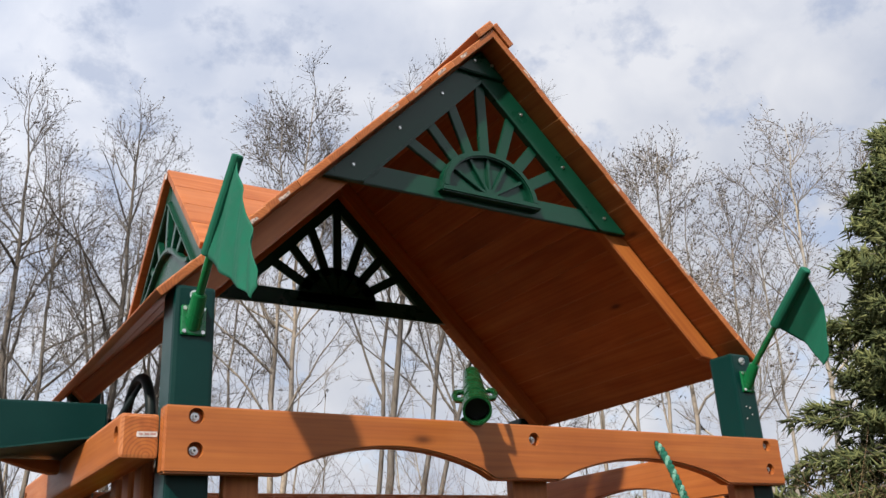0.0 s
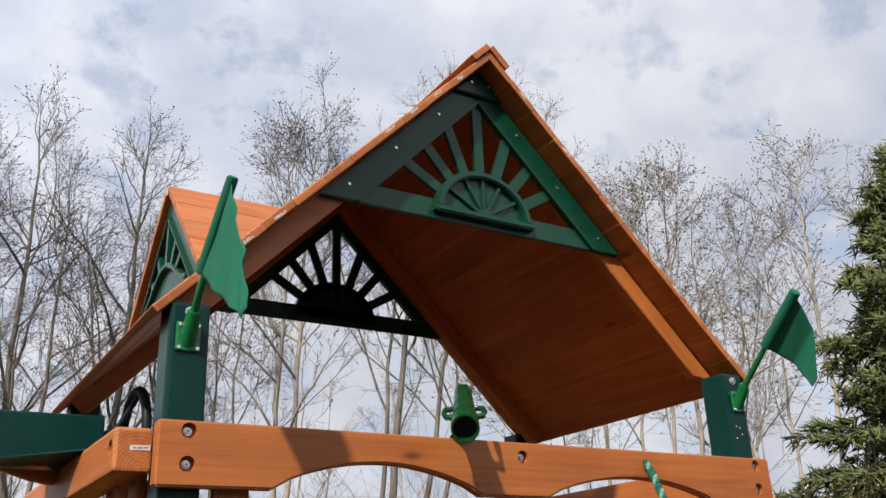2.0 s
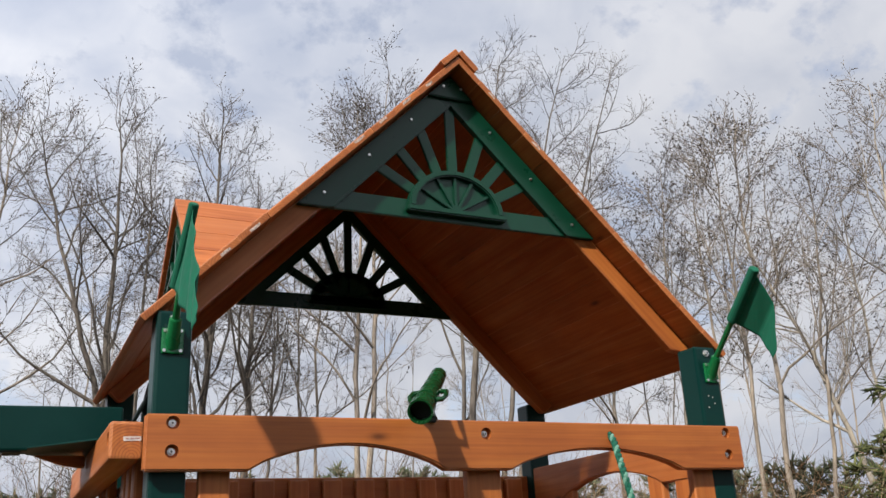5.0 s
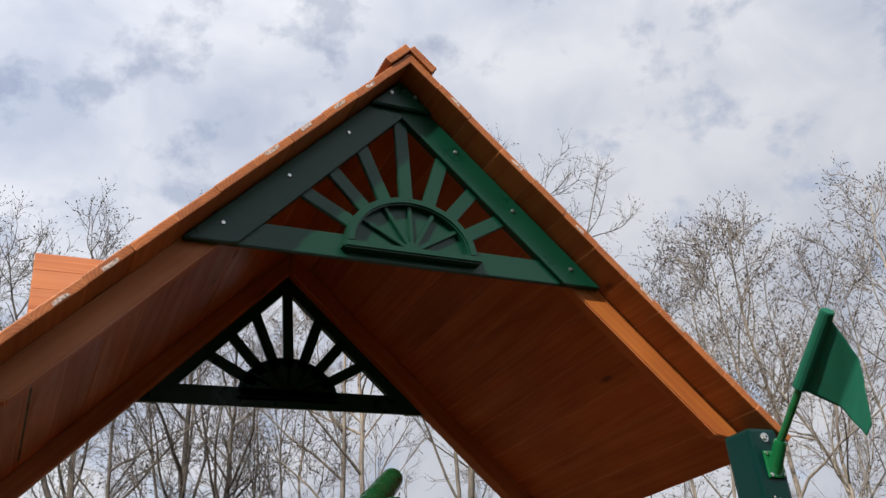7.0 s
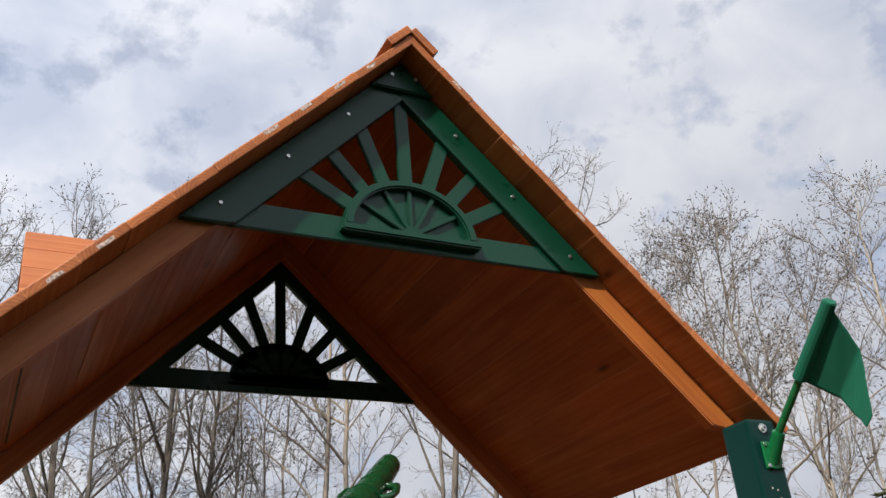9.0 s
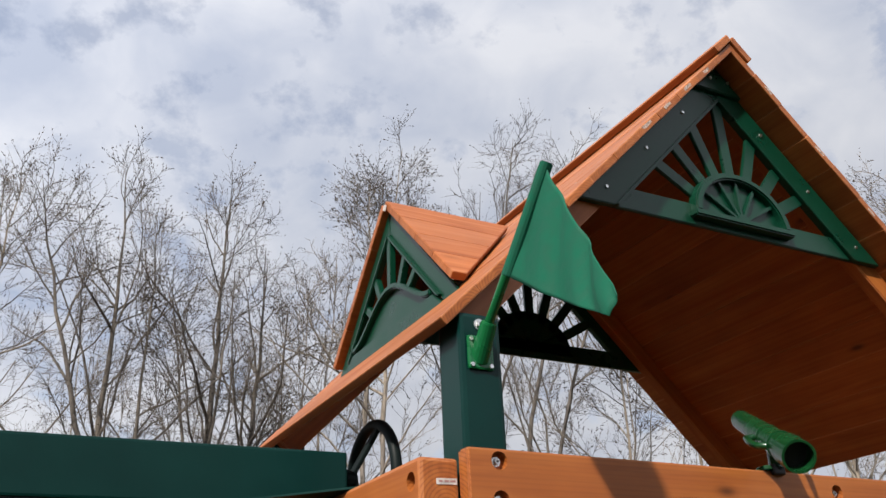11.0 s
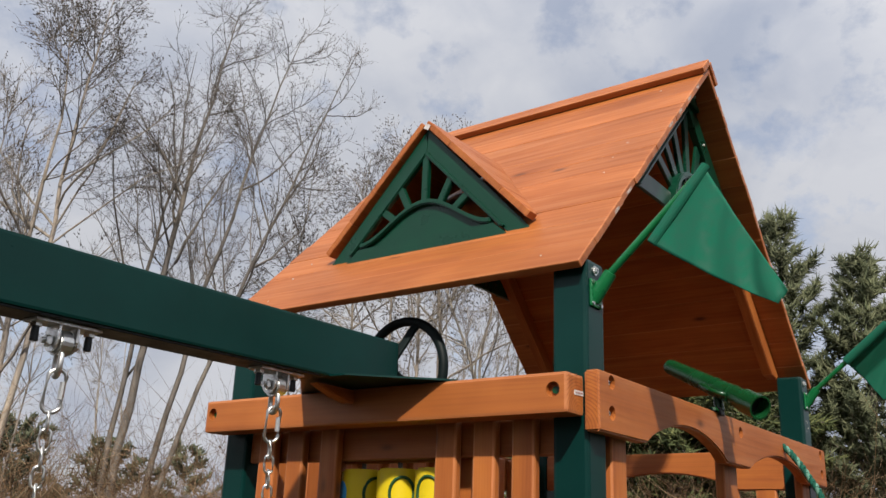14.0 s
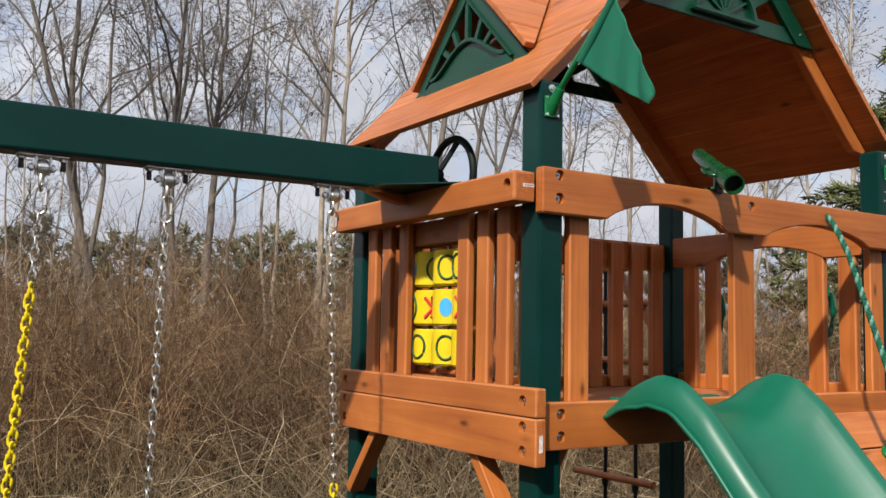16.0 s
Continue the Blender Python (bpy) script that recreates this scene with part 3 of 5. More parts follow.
def half_round(r, n=22, c=(0, 0), squash=1.0):
    return [(c[0] + r * math.cos(math.pi * k / n), c[1] + squash * r * math.sin(math.pi * k / n)) for k in range(n + 1)]


def half_ring(r0, r1, n=22, c=(0, 0), squash=1.0):
    return half_round(r1, n, c, squash) + half_round(r0, n, c, squash)[::-1]


def bar_points(c, ang, ra, rb, w):
    d, s = Vector((math.cos(ang), math.sin(ang))), Vector((-math.sin(ang), math.cos(ang))) * w / 2
    p = Vector(c)
    return [tuple(p + d * ra - s), tuple(p + d * rb - s), tuple(p + d * rb + s), tuple(p + d * ra + s)]


def sunburst_gable(m, label, front=True):
    """A triangular moulded panel with rays over a half-round fan; m puts its foot's middle."""
    G = 0.488
    g = part("sunburst_gable", slab_bm([(-0.392, 0), (0.392, 0), (0.333, 0.058), (-0.333, 0.058)], 0.012, 0.002), GABLE_GREEN, roof, label, m)
    for sg in (-1, 1):
        pts = [(sg * G, 0), (sg * 0.388, 0), (0, 0.393), (0, G)]
        part("gable_board", slab_bm(pts, 0.018, 0.002), GABLE_GREEN, g, "", m)
        inner = [(sg * 0.393, 0.0), (sg * 0.381, 0.0), (0, 0.386), (0, 0.398)]
        part("inner_lip", slab_bm(inner, 0.0225, 0.0015), GABLE_GREEN, g, "", m)
    part("top_plate", slab_bm([(-0.078, 0.408), (0.078, 0.408), (0, G - 0.002)], 0.032, 0.003), GABLE_GREEN, g, "", m)
    hub = (0, 0.014)
    for deg in (30, 49.5, 70, 90, 110, 130.5, 150):
        ang = radians(deg)
        reach = (0.388 - hub[1] + 0.010) / (abs(math.cos(ang)) + math.sin(ang))
        part("ray", slab_bm(bar_points(hub, ang, 0.115, reach, 0.033), 0.011, 0.002), GABLE_GREEN, g, "", m)
    fan = (0, 0.032)
    part("fan", slab_bm(half_round(0.144, 24, fan, 0.84), 0.014, 0.0), GABLE_GREEN, g, "", m)
    part("fan_rim", slab_bm(half_ring(0.134, 0.156, 24, fan, 0.83), 0.033, 0.004), GABLE_GREEN, g, "", m)
    for k in range(1, 6):
        part("fan_spoke", slab_bm(bar_points(fan, k * math.pi / 6, 0.0, 0.114 + 0.018 * abs(3 - k) / 2, 0.010), 0.023, 0.0015), GABLE_GREEN, g, "", m)
    part("fan_boss", slab_bm(half_round(0.020, 10, fan), 0.027, 0.0015), GABLE_GREEN, g, "", m)
    part("fan_sill", slab_bm([(-0.163, 0.016), (0.163, 0.016), (0.163, 0.034), (-0.163, 0.034)], 0.037, 0.004), GABLE_GREEN, g, "", m)
    if front:
        for u, v in ((-0.410, 0.042), (-0.273, 0.178), (-0.134, 0.317), (-0.026, 0.446), (0.134, 0.318), (0.270, 0.178), (0.408, 0.041), (0.034, 0.446)):
            h = 0.033 if v > 0.42 else 0.019
            c = m @ Vector((u, v, h))
            d = (m.to_3x3() @ Vector((0, 0, 1)))
            rod("screw", c - d * 0.002, c + d * 0.0025, 0.0052, g, STEEL, 10, 0.004, "zinc screw")
    return g


Z_GABLE = 2.571
sunburst_gable(axes((CX, 0.1235, Z_GABLE), (1, 0, 0), (0, 0, 1)), "green moulded sunburst gable panel")
sunburst_gable(axes((CX, 1.0505, Z_GABLE - 0.016), (-1, 0, 0), (0, 0, 1)), "green moulded sunburst gable panel in shade", False)

# dormer on the left slope
DY, DZ, DW = 0.587, 2.384, 0.338
dm = axes((0.152, DY, DZ), (0, -1, 0), (0, 0, 1))
dormer = part("dormer", slab_bm([(-0.290, -0.036), (0.290, -0.036), (0.228, 0.014), (-0.228, 0.014)], 0.018, 0.002), GABLE_GREEN, roof, "small dormer with a green sunburst panel", dm)
for sg in (-1, 1):
    part("dormer_board", slab_bm([(sg * (DW + 0.018), -0.036), (sg * 0.288, -0.036), (0, 0.262), (0, DW - 0.002)], 0.010, 0.002), GABLE_GREEN, dormer, "", dm)
    part("dormer_lip", slab_bm([(sg * 0.264, 0.0), (sg * 0.250, 0.0), (0, 0.252), (0, 0.266)], 0.020, 0.003), GABLE_GREEN, dormer, "", dm)
def ogee(u, base=0.022, rise=0.092, half=0.215):
    return base + rise * (0.5 + 0.5 * math.cos(math.pi * min(1.0, abs(u) / half))) ** 0.85


OG = [-0.222 + 0.444 * k / 28 for k in range(29)]
part("dormer_panel", slab_bm([(-0.236, 0.004), (0.236, 0.004)] + [(u, ogee(u)) for u in OG[::-1]], 0.008, 0.0), GABLE_GREEN, dormer, "", dm)
part("dormer_arch", slab_bm([(u, ogee(u) - 0.007) for u in OG] + [(u, ogee(u) + 0.008) for u in OG[::-1]], 0.022, 0.003), GABLE_GREEN, dormer, "", dm)
for ang in (38, 63, 90, 117, 142):
    a = radians(ang)
    reach = 0.262 / (abs(math.cos(a)) + math.sin(a))
    near = min((abs(math.atan2(ogee(u), u) - a), math.hypot(u, ogee(u))) for u in OG)[1]
    part("dormer_ray", slab_bm(bar_points((0, 0.0), a, near, reach, 0.021), 0.016, 0.002), GABLE_GREEN, dormer, "", dm)
for u in (-0.16, 0.16):
    c = dm @ Vector((u, 0.010, 0.013))
    rod("screw", c + Vector((0.002, 0, 0)), c - Vector((0.003, 0, 0)), 0.004, dormer, STEEL, 8)
for sg in (-1, 1):
    n_strip = 4
    x_front = 0.125
    for k in range(n_strip):
        quad = []
        for f, back in ((k / n_strip, False), (k / n_strip, True), ((k + 1) / n_strip, True), ((k + 1) / n_strip, False)):
            d = (1 - f) * 0.334          # distance from the dormer's ridge, sideways and down
            z = DZ + 0.341 - d
            x = z - TOP - 0.004 if back else x_front
            quad.append((x, d / R2))
        # strip coordinates: along the dormer's ridge, and down its slope
        m = axes((0, DY, DZ + 0.341), (1, 0, 0), (0, -sg * R2, -R2))
        bm = slab_bm(quad, 0.018 * (1 if sg < 0 else -1), 0.0015)
        part("dormer_plank", bm, WOOD, dormer, "", m)
part("sticker", box_bm(0.018, 0.016, 0.0015, 0.0), PAPER, dormer, "torn white sticker", axes((0.1225, DY - 0.012, DZ + 0.333), (0, 0.8, 0.5), (0, -0.5, 0.8)))

# ---- swing beam, hangers and chains ----
swing = thing("swing_beam", (-1.6, 0.587, 1.96), "long dark green swing beam bolted to the tower side", "swing beam")
BYA, BYB = 0.543, 0.631
TILT = 0.0075


def beam_low(x):
    """The height of the beam's lower face; the beam sinks a little outwards."""
    return 1.9595 + TILT * x


part("sleeve", box_bm(3.62, BYB - BYA, 0.119, 0.006), POST_GREEN, swing, "dark green vinyl sleeve", axes((-1.798, (BYA + BYB) / 2, beam_low(-1.798) + 0.0595), (1, 0, TILT), (0, 1, 0)))
part("underside", box_bm(3.36, BYB - BYA - 0.012, 0.012, 0.002), BLACK, swing, "bare dark wood under the sleeve", axes((-1.920, (BYA + BYB) / 2, beam_low(-1.920) + 0.002), (1, 0, TILT), (0, 1, 0)))
part("bracket_plate", slab_bm([(-0.225, 0.500), (-0.055, 0.318), (0.120, 0.318), (0.120, 0.840), (-0.015, 0.840), (-0.225, 0.636)], 0.004), POST_GREEN, swing, "green steel plate", axes((0, 0, 1.9575), (1, 0, 0), (0, 1, 0)))
part("gusset", slab_bm([(-0.20, 0.0), (0.128, 0.0), (0.02, 0.042), (-0.20, 0.060)], 0.0032), POST_GREEN, swing, "", axes((0, BYB + 0.0042, 1.9695), (1, 0, 0), (0, 0, 1)))
part("corbel", slab_bm([(-0.205, 0.046), (-0.074, 0.046), (-0.074, 0.014), (-0.095, 0.014), (-0.135, 0.022), (-0.178, 0.036)], 0.030, 0.003), WOOD, swing, "cedar block under the beam", axes((0, 0.630, 1.906), (1, 0, 0), (0, 0, 1)))


def link_path(c, along, across, length, width, r, n=14):
    """One chain link: a closed oval of wire."""
    pts, half = [], length / 2 - width / 2
    for k in range(n + 1):
        a = 2 * math.pi * k / n
        s = half if math.cos(a) > 0.001 else (-half if math.cos(a) < -0.001 else 0)
        pts.append(Vector(c) + Vector(along) * (math.cos(a) * width / 2 + s) + Vector(across) * math.sin(a) * width / 2)
    return [tuple(p) for p in pts], [r] * (n + 1)


def hanger(x):
    h = thing("swing_hanger", (x, 0.585, 1.969), "zinc swing hanger under the green beam", "swing hanger", "swing hangers")
    z = beam_low(x) - 0.004
    part("plate", box_bm(0.124, 0.044, 0.006, 0.0015), STEEL, h, "", axes((x, 0.585, z - 0.003), (1, 0, 0), (0, 1, 0)))
    for s in (-1, 1):
        rod("stud", (x + s * 0.050, 0.585, z - 0.038), (x + s * 0.050, 0.585, z - 0.012), 0.0072, h, BLACK, 12, 0.0062, "black capped stud", 0.001)
        rod("nut", (x + s * 0.050, 0.585, z - 0.013), (x + s * 0.050, 0.585, z - 0.006), 0.0105, h, STEEL, 6)
        part("cheek", slab_bm([(-0.021, 0), (0.021, 0), (0.021, -0.022)] + [(0.021 * math.cos(k * math.pi / 8), -0.026 - 0.021 * math.sin(k * math.pi / 8)) for k in range(9)] + [(-0.021, -0.022)], 0.0045, 0.001), STEEL, h, "",
             axes((x + s * 0.017 - 0.0022, 0.585, z - 0.005), (0, 1, 0), (0, 0, 1)))
        rod("pivot_nut", (x + s * 0.022, 0.585, z - 0.033), (x + s * 0.031, 0.585, z - 0.033), 0.0115, h, STEEL, 6, 0.0105, "zinc hexagon nut", 0.001)
    rod("pivot", (x - 0.037, 0.585, z - 0.033), (x + 0.033, 0.585, z - 0.033), 0.0058, h, STEEL, 12)
    rod("bushing", (x - 0.0125, 0.585, z - 0.033), (x + 0.0125, 0.585, z - 0.033), 0.0230, h, STEEL, 20, None, "", 0.003)
    tubes("eye_ring", [link_path((x, 0.585, z - 0.066), (0, 0, 1), (0.3, 0.95, 0), 0.048, 0.034, 0.0052)], STEEL, h, 8)
    tubes("snap_link", [link_path((x + 0.002, 0.585, z - 0.114), (0.06, 0, 1), (0.92, -0.38, 0), 0.074, 0.030, 0.0038)], STEEL, h, 8)
    rod("gate", (x + 0.012, 0.580, z - 0.128), (x + 0.013, 0.580, z - 0.098), 0.0052, h, STEEL, 8)
    return h


def chain(x, lean, steel_to, down_to, label):
    c = thing("swing_chain", (x, 0.585, 1.82), label, "chain", "swing chains")
    z, k, shapes = beam_low(x) - 0.152, 0, {}
    while z > down_to:
        soft = z < steel_to
        L, W, r = (0.038, 0.021, 0.0046) if soft else (0.036, 0.019, 0.0029)
        if (soft, k % 2) not in shapes:
            ac = (0.88, -0.47, 0) if k % 2 else (0.47, 0.88, 0)
            v, q = tube_arrays([link_path((0, 0, 0), (-lean, 0, 1), ac, L, W, r, 12)], 6)
            shapes[soft, k % 2] = mesh_from("link", v, q)
            shapes[soft, k % 2].shade_smooth()
        put_mesh("coated_link" if soft else "link", shapes[soft, k % 2], YELLOW if soft else STEEL, c,
                 Matrix.Translation((x + lean * (1.81 - z), 0.585, z - L / 2)), "yellow coated link" if soft else "")
        z -= L - 2.1 * r
        k += 1
    return c


for hx in (-0.346, -0.846, -1.165, -1.69, -2.1, -2.63):
    hanger(hx)
chain(-0.346, 0.045, 1.085, 0.47, "zinc swing chain with a yellow coated lower end")
chain(-0.846, -0.018, 1.050, 0.47, "zinc swing chain with a yellow coated lower end")
chain(-1.165, -0.055, 1.640, 0.50, "short zinc chain with a long yellow coated end")
chain(-1.69, -0.03, 1.640, 0.50, "short zinc chain with a long yellow coated end")


def swing_seat(xa, xb, z, label):
    s = thing("belt_swing", ((xa + xb) / 2, 0.585, z), label, "swing", "belt swings")
    bm = bmesh.new()
    n = 12
    rows = []
    for k in range(n + 1):
        u = k / n
        zz = z - 0.13 * math.sin(math.pi * u)
        rows.append([bm.verts.new((xa + (xb - xa) * u, 0.59 + d, zz + o)) for d, o in ((-0.065, 0), (0.065, 0), (0.065, 0.008), (-0.065, 0.008))])
    for a, b in zip(rows, rows[1:]):
        for i in range(4):
            bm.faces.new((a[i], a[(i + 1) % 4], b[(i + 1) % 4], b[i]))
    bm.faces.new(rows[0]), bm.faces.new(rows[-1])
    bmesh.ops.recalc_face_normals(bm, faces=bm.faces[:])
    part("belt", bm, SLIDE_GREEN, s, "", None, True)


swing_seat(-0.868, -0.294, 0.47, "green plastic belt swing seat")
swing_seat(-1.672, -1.250, 0.50, "green plastic belt swing seat")

# ---- steering wheel, telescope, flags ----


def torus_bm(big, small, n, sides):
    """A ring in x and y."""
    bm = bmesh.new()
    rings = []
    for k in range(n):
        a = 2 * math.pi * k / n
        rings.append([bm.verts.new(((big + small * math.cos(b)) * math.cos(a), (big + small * math.cos(b)) * math.sin(a), small * math.sin(b))) for b in [2 * math.pi * i / sides for i in range(sides)]])
    for k in range(n):
        p, q = rings[k], rings[(k + 1) % n]
        for i in range(sides):
            bm.faces.new((p[i], q[i], q[(i + 1) % sides], p[(i + 1) % sides]))
    bmesh.ops.recalc_face_normals(bm, faces=bm.faces[:])
    return bm


wheel = thing("steering_wheel", (0.075, 0.590, 2.02), "blackish green toy steering wheel on the side beam", "steering wheel")
WC, WR = Vector((0.092, 0.594, 2.026)), 0.128
part("rim", torus_bm(WR, 0.0125, 48, 12), WHEEL_GREEN, wheel, "", axes(WC, (0, 1, 0), (0, 0, 1)), True)
DISH = Vector((0.052, 0, 0))      # the hub lies behind the rim
for ang in (108, 228, 348):
    a = radians(ang)
    d = Vector((0, math.cos(a), math.sin(a)))
    beam_between("spoke", WC + d * 0.012 - DISH, WC + d * (WR - 0.004), 0.022, 0.010, (1, 0, 0), wheel, WHEEL_GREEN)
rod("wheel_hub", WC - DISH - Vector((0.020, 0, 0)), WC - DISH + Vector((0.010, 0, 0)), 0.027, wheel, WHEEL_GREEN, 20, 0.022, "", 0.003)
rod("column", (0.0, 0.594, 1.93), WC - DISH, 0.014, wheel, WHEEL_GREEN, 12)

scope = thing("toy_telescope", (0.700, 0.010, RAIL), "green plastic toy telescope standing on the front rail", "telescope")
SA, SB = Vector((0.611, -0.138, 1.964)), Vector((0.813, 0.173, 2.125))
sd = (SB - SA).normalized()
sx = Vector((0, 0, 1)).cross(sd).normalized()
su = sd.cross(sx)


def hollow(a, b, r, wall, sides=28, r2=None):
    """An open pipe from a to b."""
    rb = r if r2 is None else r2
    bm = bmesh.new()
    d = (b - a).normalized()
    x = Vector((0, 0, 1)).cross(d).normalized()
    y = d.cross(x)
    prof = [(0.0, r - wall), (0.0, r), (1.0, rb), (1.0, rb - wall)]
    rings = []
    for t, rr in prof:
        c = a.lerp(b, t)
        rings.append([bm.verts.new(c + (x * math.cos(2 * math.pi * k / sides) + y * math.sin(2 * math.pi * k / sides)) * rr) for k in range(sides)])
    for i in range(4):
        p, q = rings[i], rings[(i + 1) % 4]
        for k in range(sides):
            bm.faces.new((p[k], p[(k + 1) % sides], q[(k + 1) % sides], q[k]))
    bmesh.ops.recalc_face_normals(bm, faces=bm.faces[:])
    return bm


def smooth_by_angle(ob, deg=40):
    ob.data.shade_smooth()
    bm = bmesh.new()
    bm.from_mesh(ob.data)
    for e in bm.edges:
        e.smooth = e.calc_face_angle(0) < radians(deg)
    bm.to_mesh(ob.data)
    bm.free()
    return ob


smooth_by_angle(part("barrel", hollow(SA + sd * 0.05, SB, 0.0270, 0.004, 28, 0.0222), SCOPE_GREEN, scope))
smooth_by_angle(part("front_cup", hollow(SA, SA + sd * 0.062, 0.0312, 0.0045), SCOPE_GREEN, scope))
rod("inner_lens", SA + sd * 0.040, SA + sd * 0.044, 0.0266, scope, BLACK, 24, label="black inner disc")
rod("eyepiece", SB - sd * 0.004, SB + sd * 0.010, 0.0212, scope, SCOPE_GREEN, 24, 0.020)
for s in (-1, 1):
    c = SA + sd * 0.155
    pts = [c + sx * s * 0.027 + sd * 0.045, c + sx * s * 0.043 + sd * 0.040, c + sx * s * 0.047, c + sx * s * 0.043 - sd * 0.040, c + sx * s * 0.027 - sd * 0.045]
    tubes("handle", [([tuple(p) for p in pts], [0.0068] * 5)], SCOPE_GREEN, scope, 10)
for k in range(3):
    c = SA + sd * (0.11 + 0.08 * k)
    rod("band", c - sd * 0.004, c + sd * 0.004, 0.0282 - 0.0019 * k, scope, SCOPE_GREEN, 24)
mid = SA + sd * 0.175
rod("stem", (mid.x, mid.y, RAIL + 0.004), mid - su * 0.020, 0.014, scope, SCOPE_GREEN, 14, 0.011)
rod("base", (mid.x, 0.016, RAIL), (mid.x, 0.016, RAIL + 0.012), 0.030, scope, SCOPE_GREEN, 18, 0.024, "", 0.002)
part("clamp", box_bm(0.030, 0.012, 0.022, 0.004), BLACK, scope, "", axes((mid.x, -0.006, RAIL + 0.002), (1, 0, 0), (0, 1, 0)))


def flag(base, tip, attach, point, fold, label, bend_in=0.0, sleeve=0.0125):
    """A pole in a socket plate on a post, with a three-cornered cloth."""
    base, tip, attach, point = Vector(base), Vector(tip), Vector(attach), Vector(point)
    f = thing("flag", base, label, "flag", "flags on the front posts")
    part("socket_plate", box_bm(0.052, 0.062, 0.006, 0.004), BRIGHT_GREEN, f, "", axes((base.x, YF - 0.003, base.z - 0.022), (1, 0, 0), (0, 0, 1)))
    for dx in (-0.019, 0.019):
        for dz in (-0.046, 0.002):
            rod("screw", (base.x + dx, YF - 0.009, base.z + dz), (base.x + dx, YF - 0.004, base.z + dz), 0.004, f, STEEL, 8)
    d = (tip - base).normalized()
    sock = rod("socket", base - d * 0.012 + Vector((0, 0.012, -0.028)), base + d * 0.034, 0.0175, f, BRIGHT_GREEN, 18, 0.0145, "", 0.002)
    rod("pole", base - d * 0.01, tip, 0.0088, f, BRIGHT_GREEN, 14, 0.0080)
    # the cloth: sleeve round the pole, then a triangle with folds
    n, mcols = 22, 26
    bm = bmesh.new()
    grid = []
    nrm = (point - attach).cross(tip - attach).normalized()
    for i in range(n + 1):
        u = i / n
        edge = attach.lerp(tip, u)
        row = []
        for j in range(mcols + 1):
            v = j / mcols
            p = edge.lerp(point.lerp(point + (tip - attach) * 0.16, u), v)
            ripple = fold * (0.5 * math.sin(7.0 * v + 0.8 * u) + 0.75 * math.sin(19.0 * v + 5.5 * u + 1.0) + 0.25 * math.sin(36.0 * v + 9.0 * u)) * v ** 0.5 * (1.02 - v) ** 0.35
            ripple += bend_in * (v / 0.42 if v < 0.42 else (1 - v) / 0.58)
            row.append(bm.verts.new(p + nrm * ripple + Vector((0, 0, -0.006 * math.sin(math.pi * v)))))
        grid.append(row)
    for i in range(n):
        for j in range(mcols):
            bm.faces.new((grid[i][j], grid[i + 1][j], grid[i + 1][j + 1], grid[i][j + 1]))
    cloth = part("cloth", bm, FLAG_GREEN, f, "bright green pennant cloth", None, True)
    sol = cloth.modifiers.new("thickness", "SOLIDIFY")
    sol.thickness, sol.offset = 0.0012, 0.0
    rod("cloth_sleeve", attach, tip + d * 0.006, sleeve, f, FLAG_GREEN, 14, sleeve * 0.92, "", 0.002)
    return f


flag((0.054, YF - 0.016, 2.168), (0.044, -0.234, 2.386), (0.031, -0.115, 2.232), (0.031, -0.366, 2.070), 0.0105, "green pennant flag on a slanting pole")
flag((X1 - 0.050, YF - 0.016, 2.160), (1.630, -0.266, 2.376), (1.657, -0.120, 2.264), (1.692, -0.222, 2.130), 0.003, "green pennant flag with a folded cloth on a slanting pole", -0.042, 0.0165)

# ---- noughts and crosses panel ----
game = thing("tic_tac_toe_panel", (0.075, 0.588, 1.38), "tic-tac-toe panel of turning yellow cylinders", "game panel")
RC = 0.0555
COLS, ROWS3, GX = (0.697, 0.580, 0.463), (1.722, 1.593, 1.464), 0.084


for z in (1.384, 1.806):
    rod("rail_bar", (GX, 0.375, z), (GX, 0.800, z), 0.010, game, WOOD, 10)


def on_cylinder(c, face, up, aside, lift=0.0008):
    """A place on a cylinder's skin; face is the way it looks, degrees from -x towards -y."""
    a = radians(face) + aside / RC
    return Vector((c[0] - math.cos(a) * (RC + lift), c[1] - math.sin(a) * (RC + lift), c[2] + up))


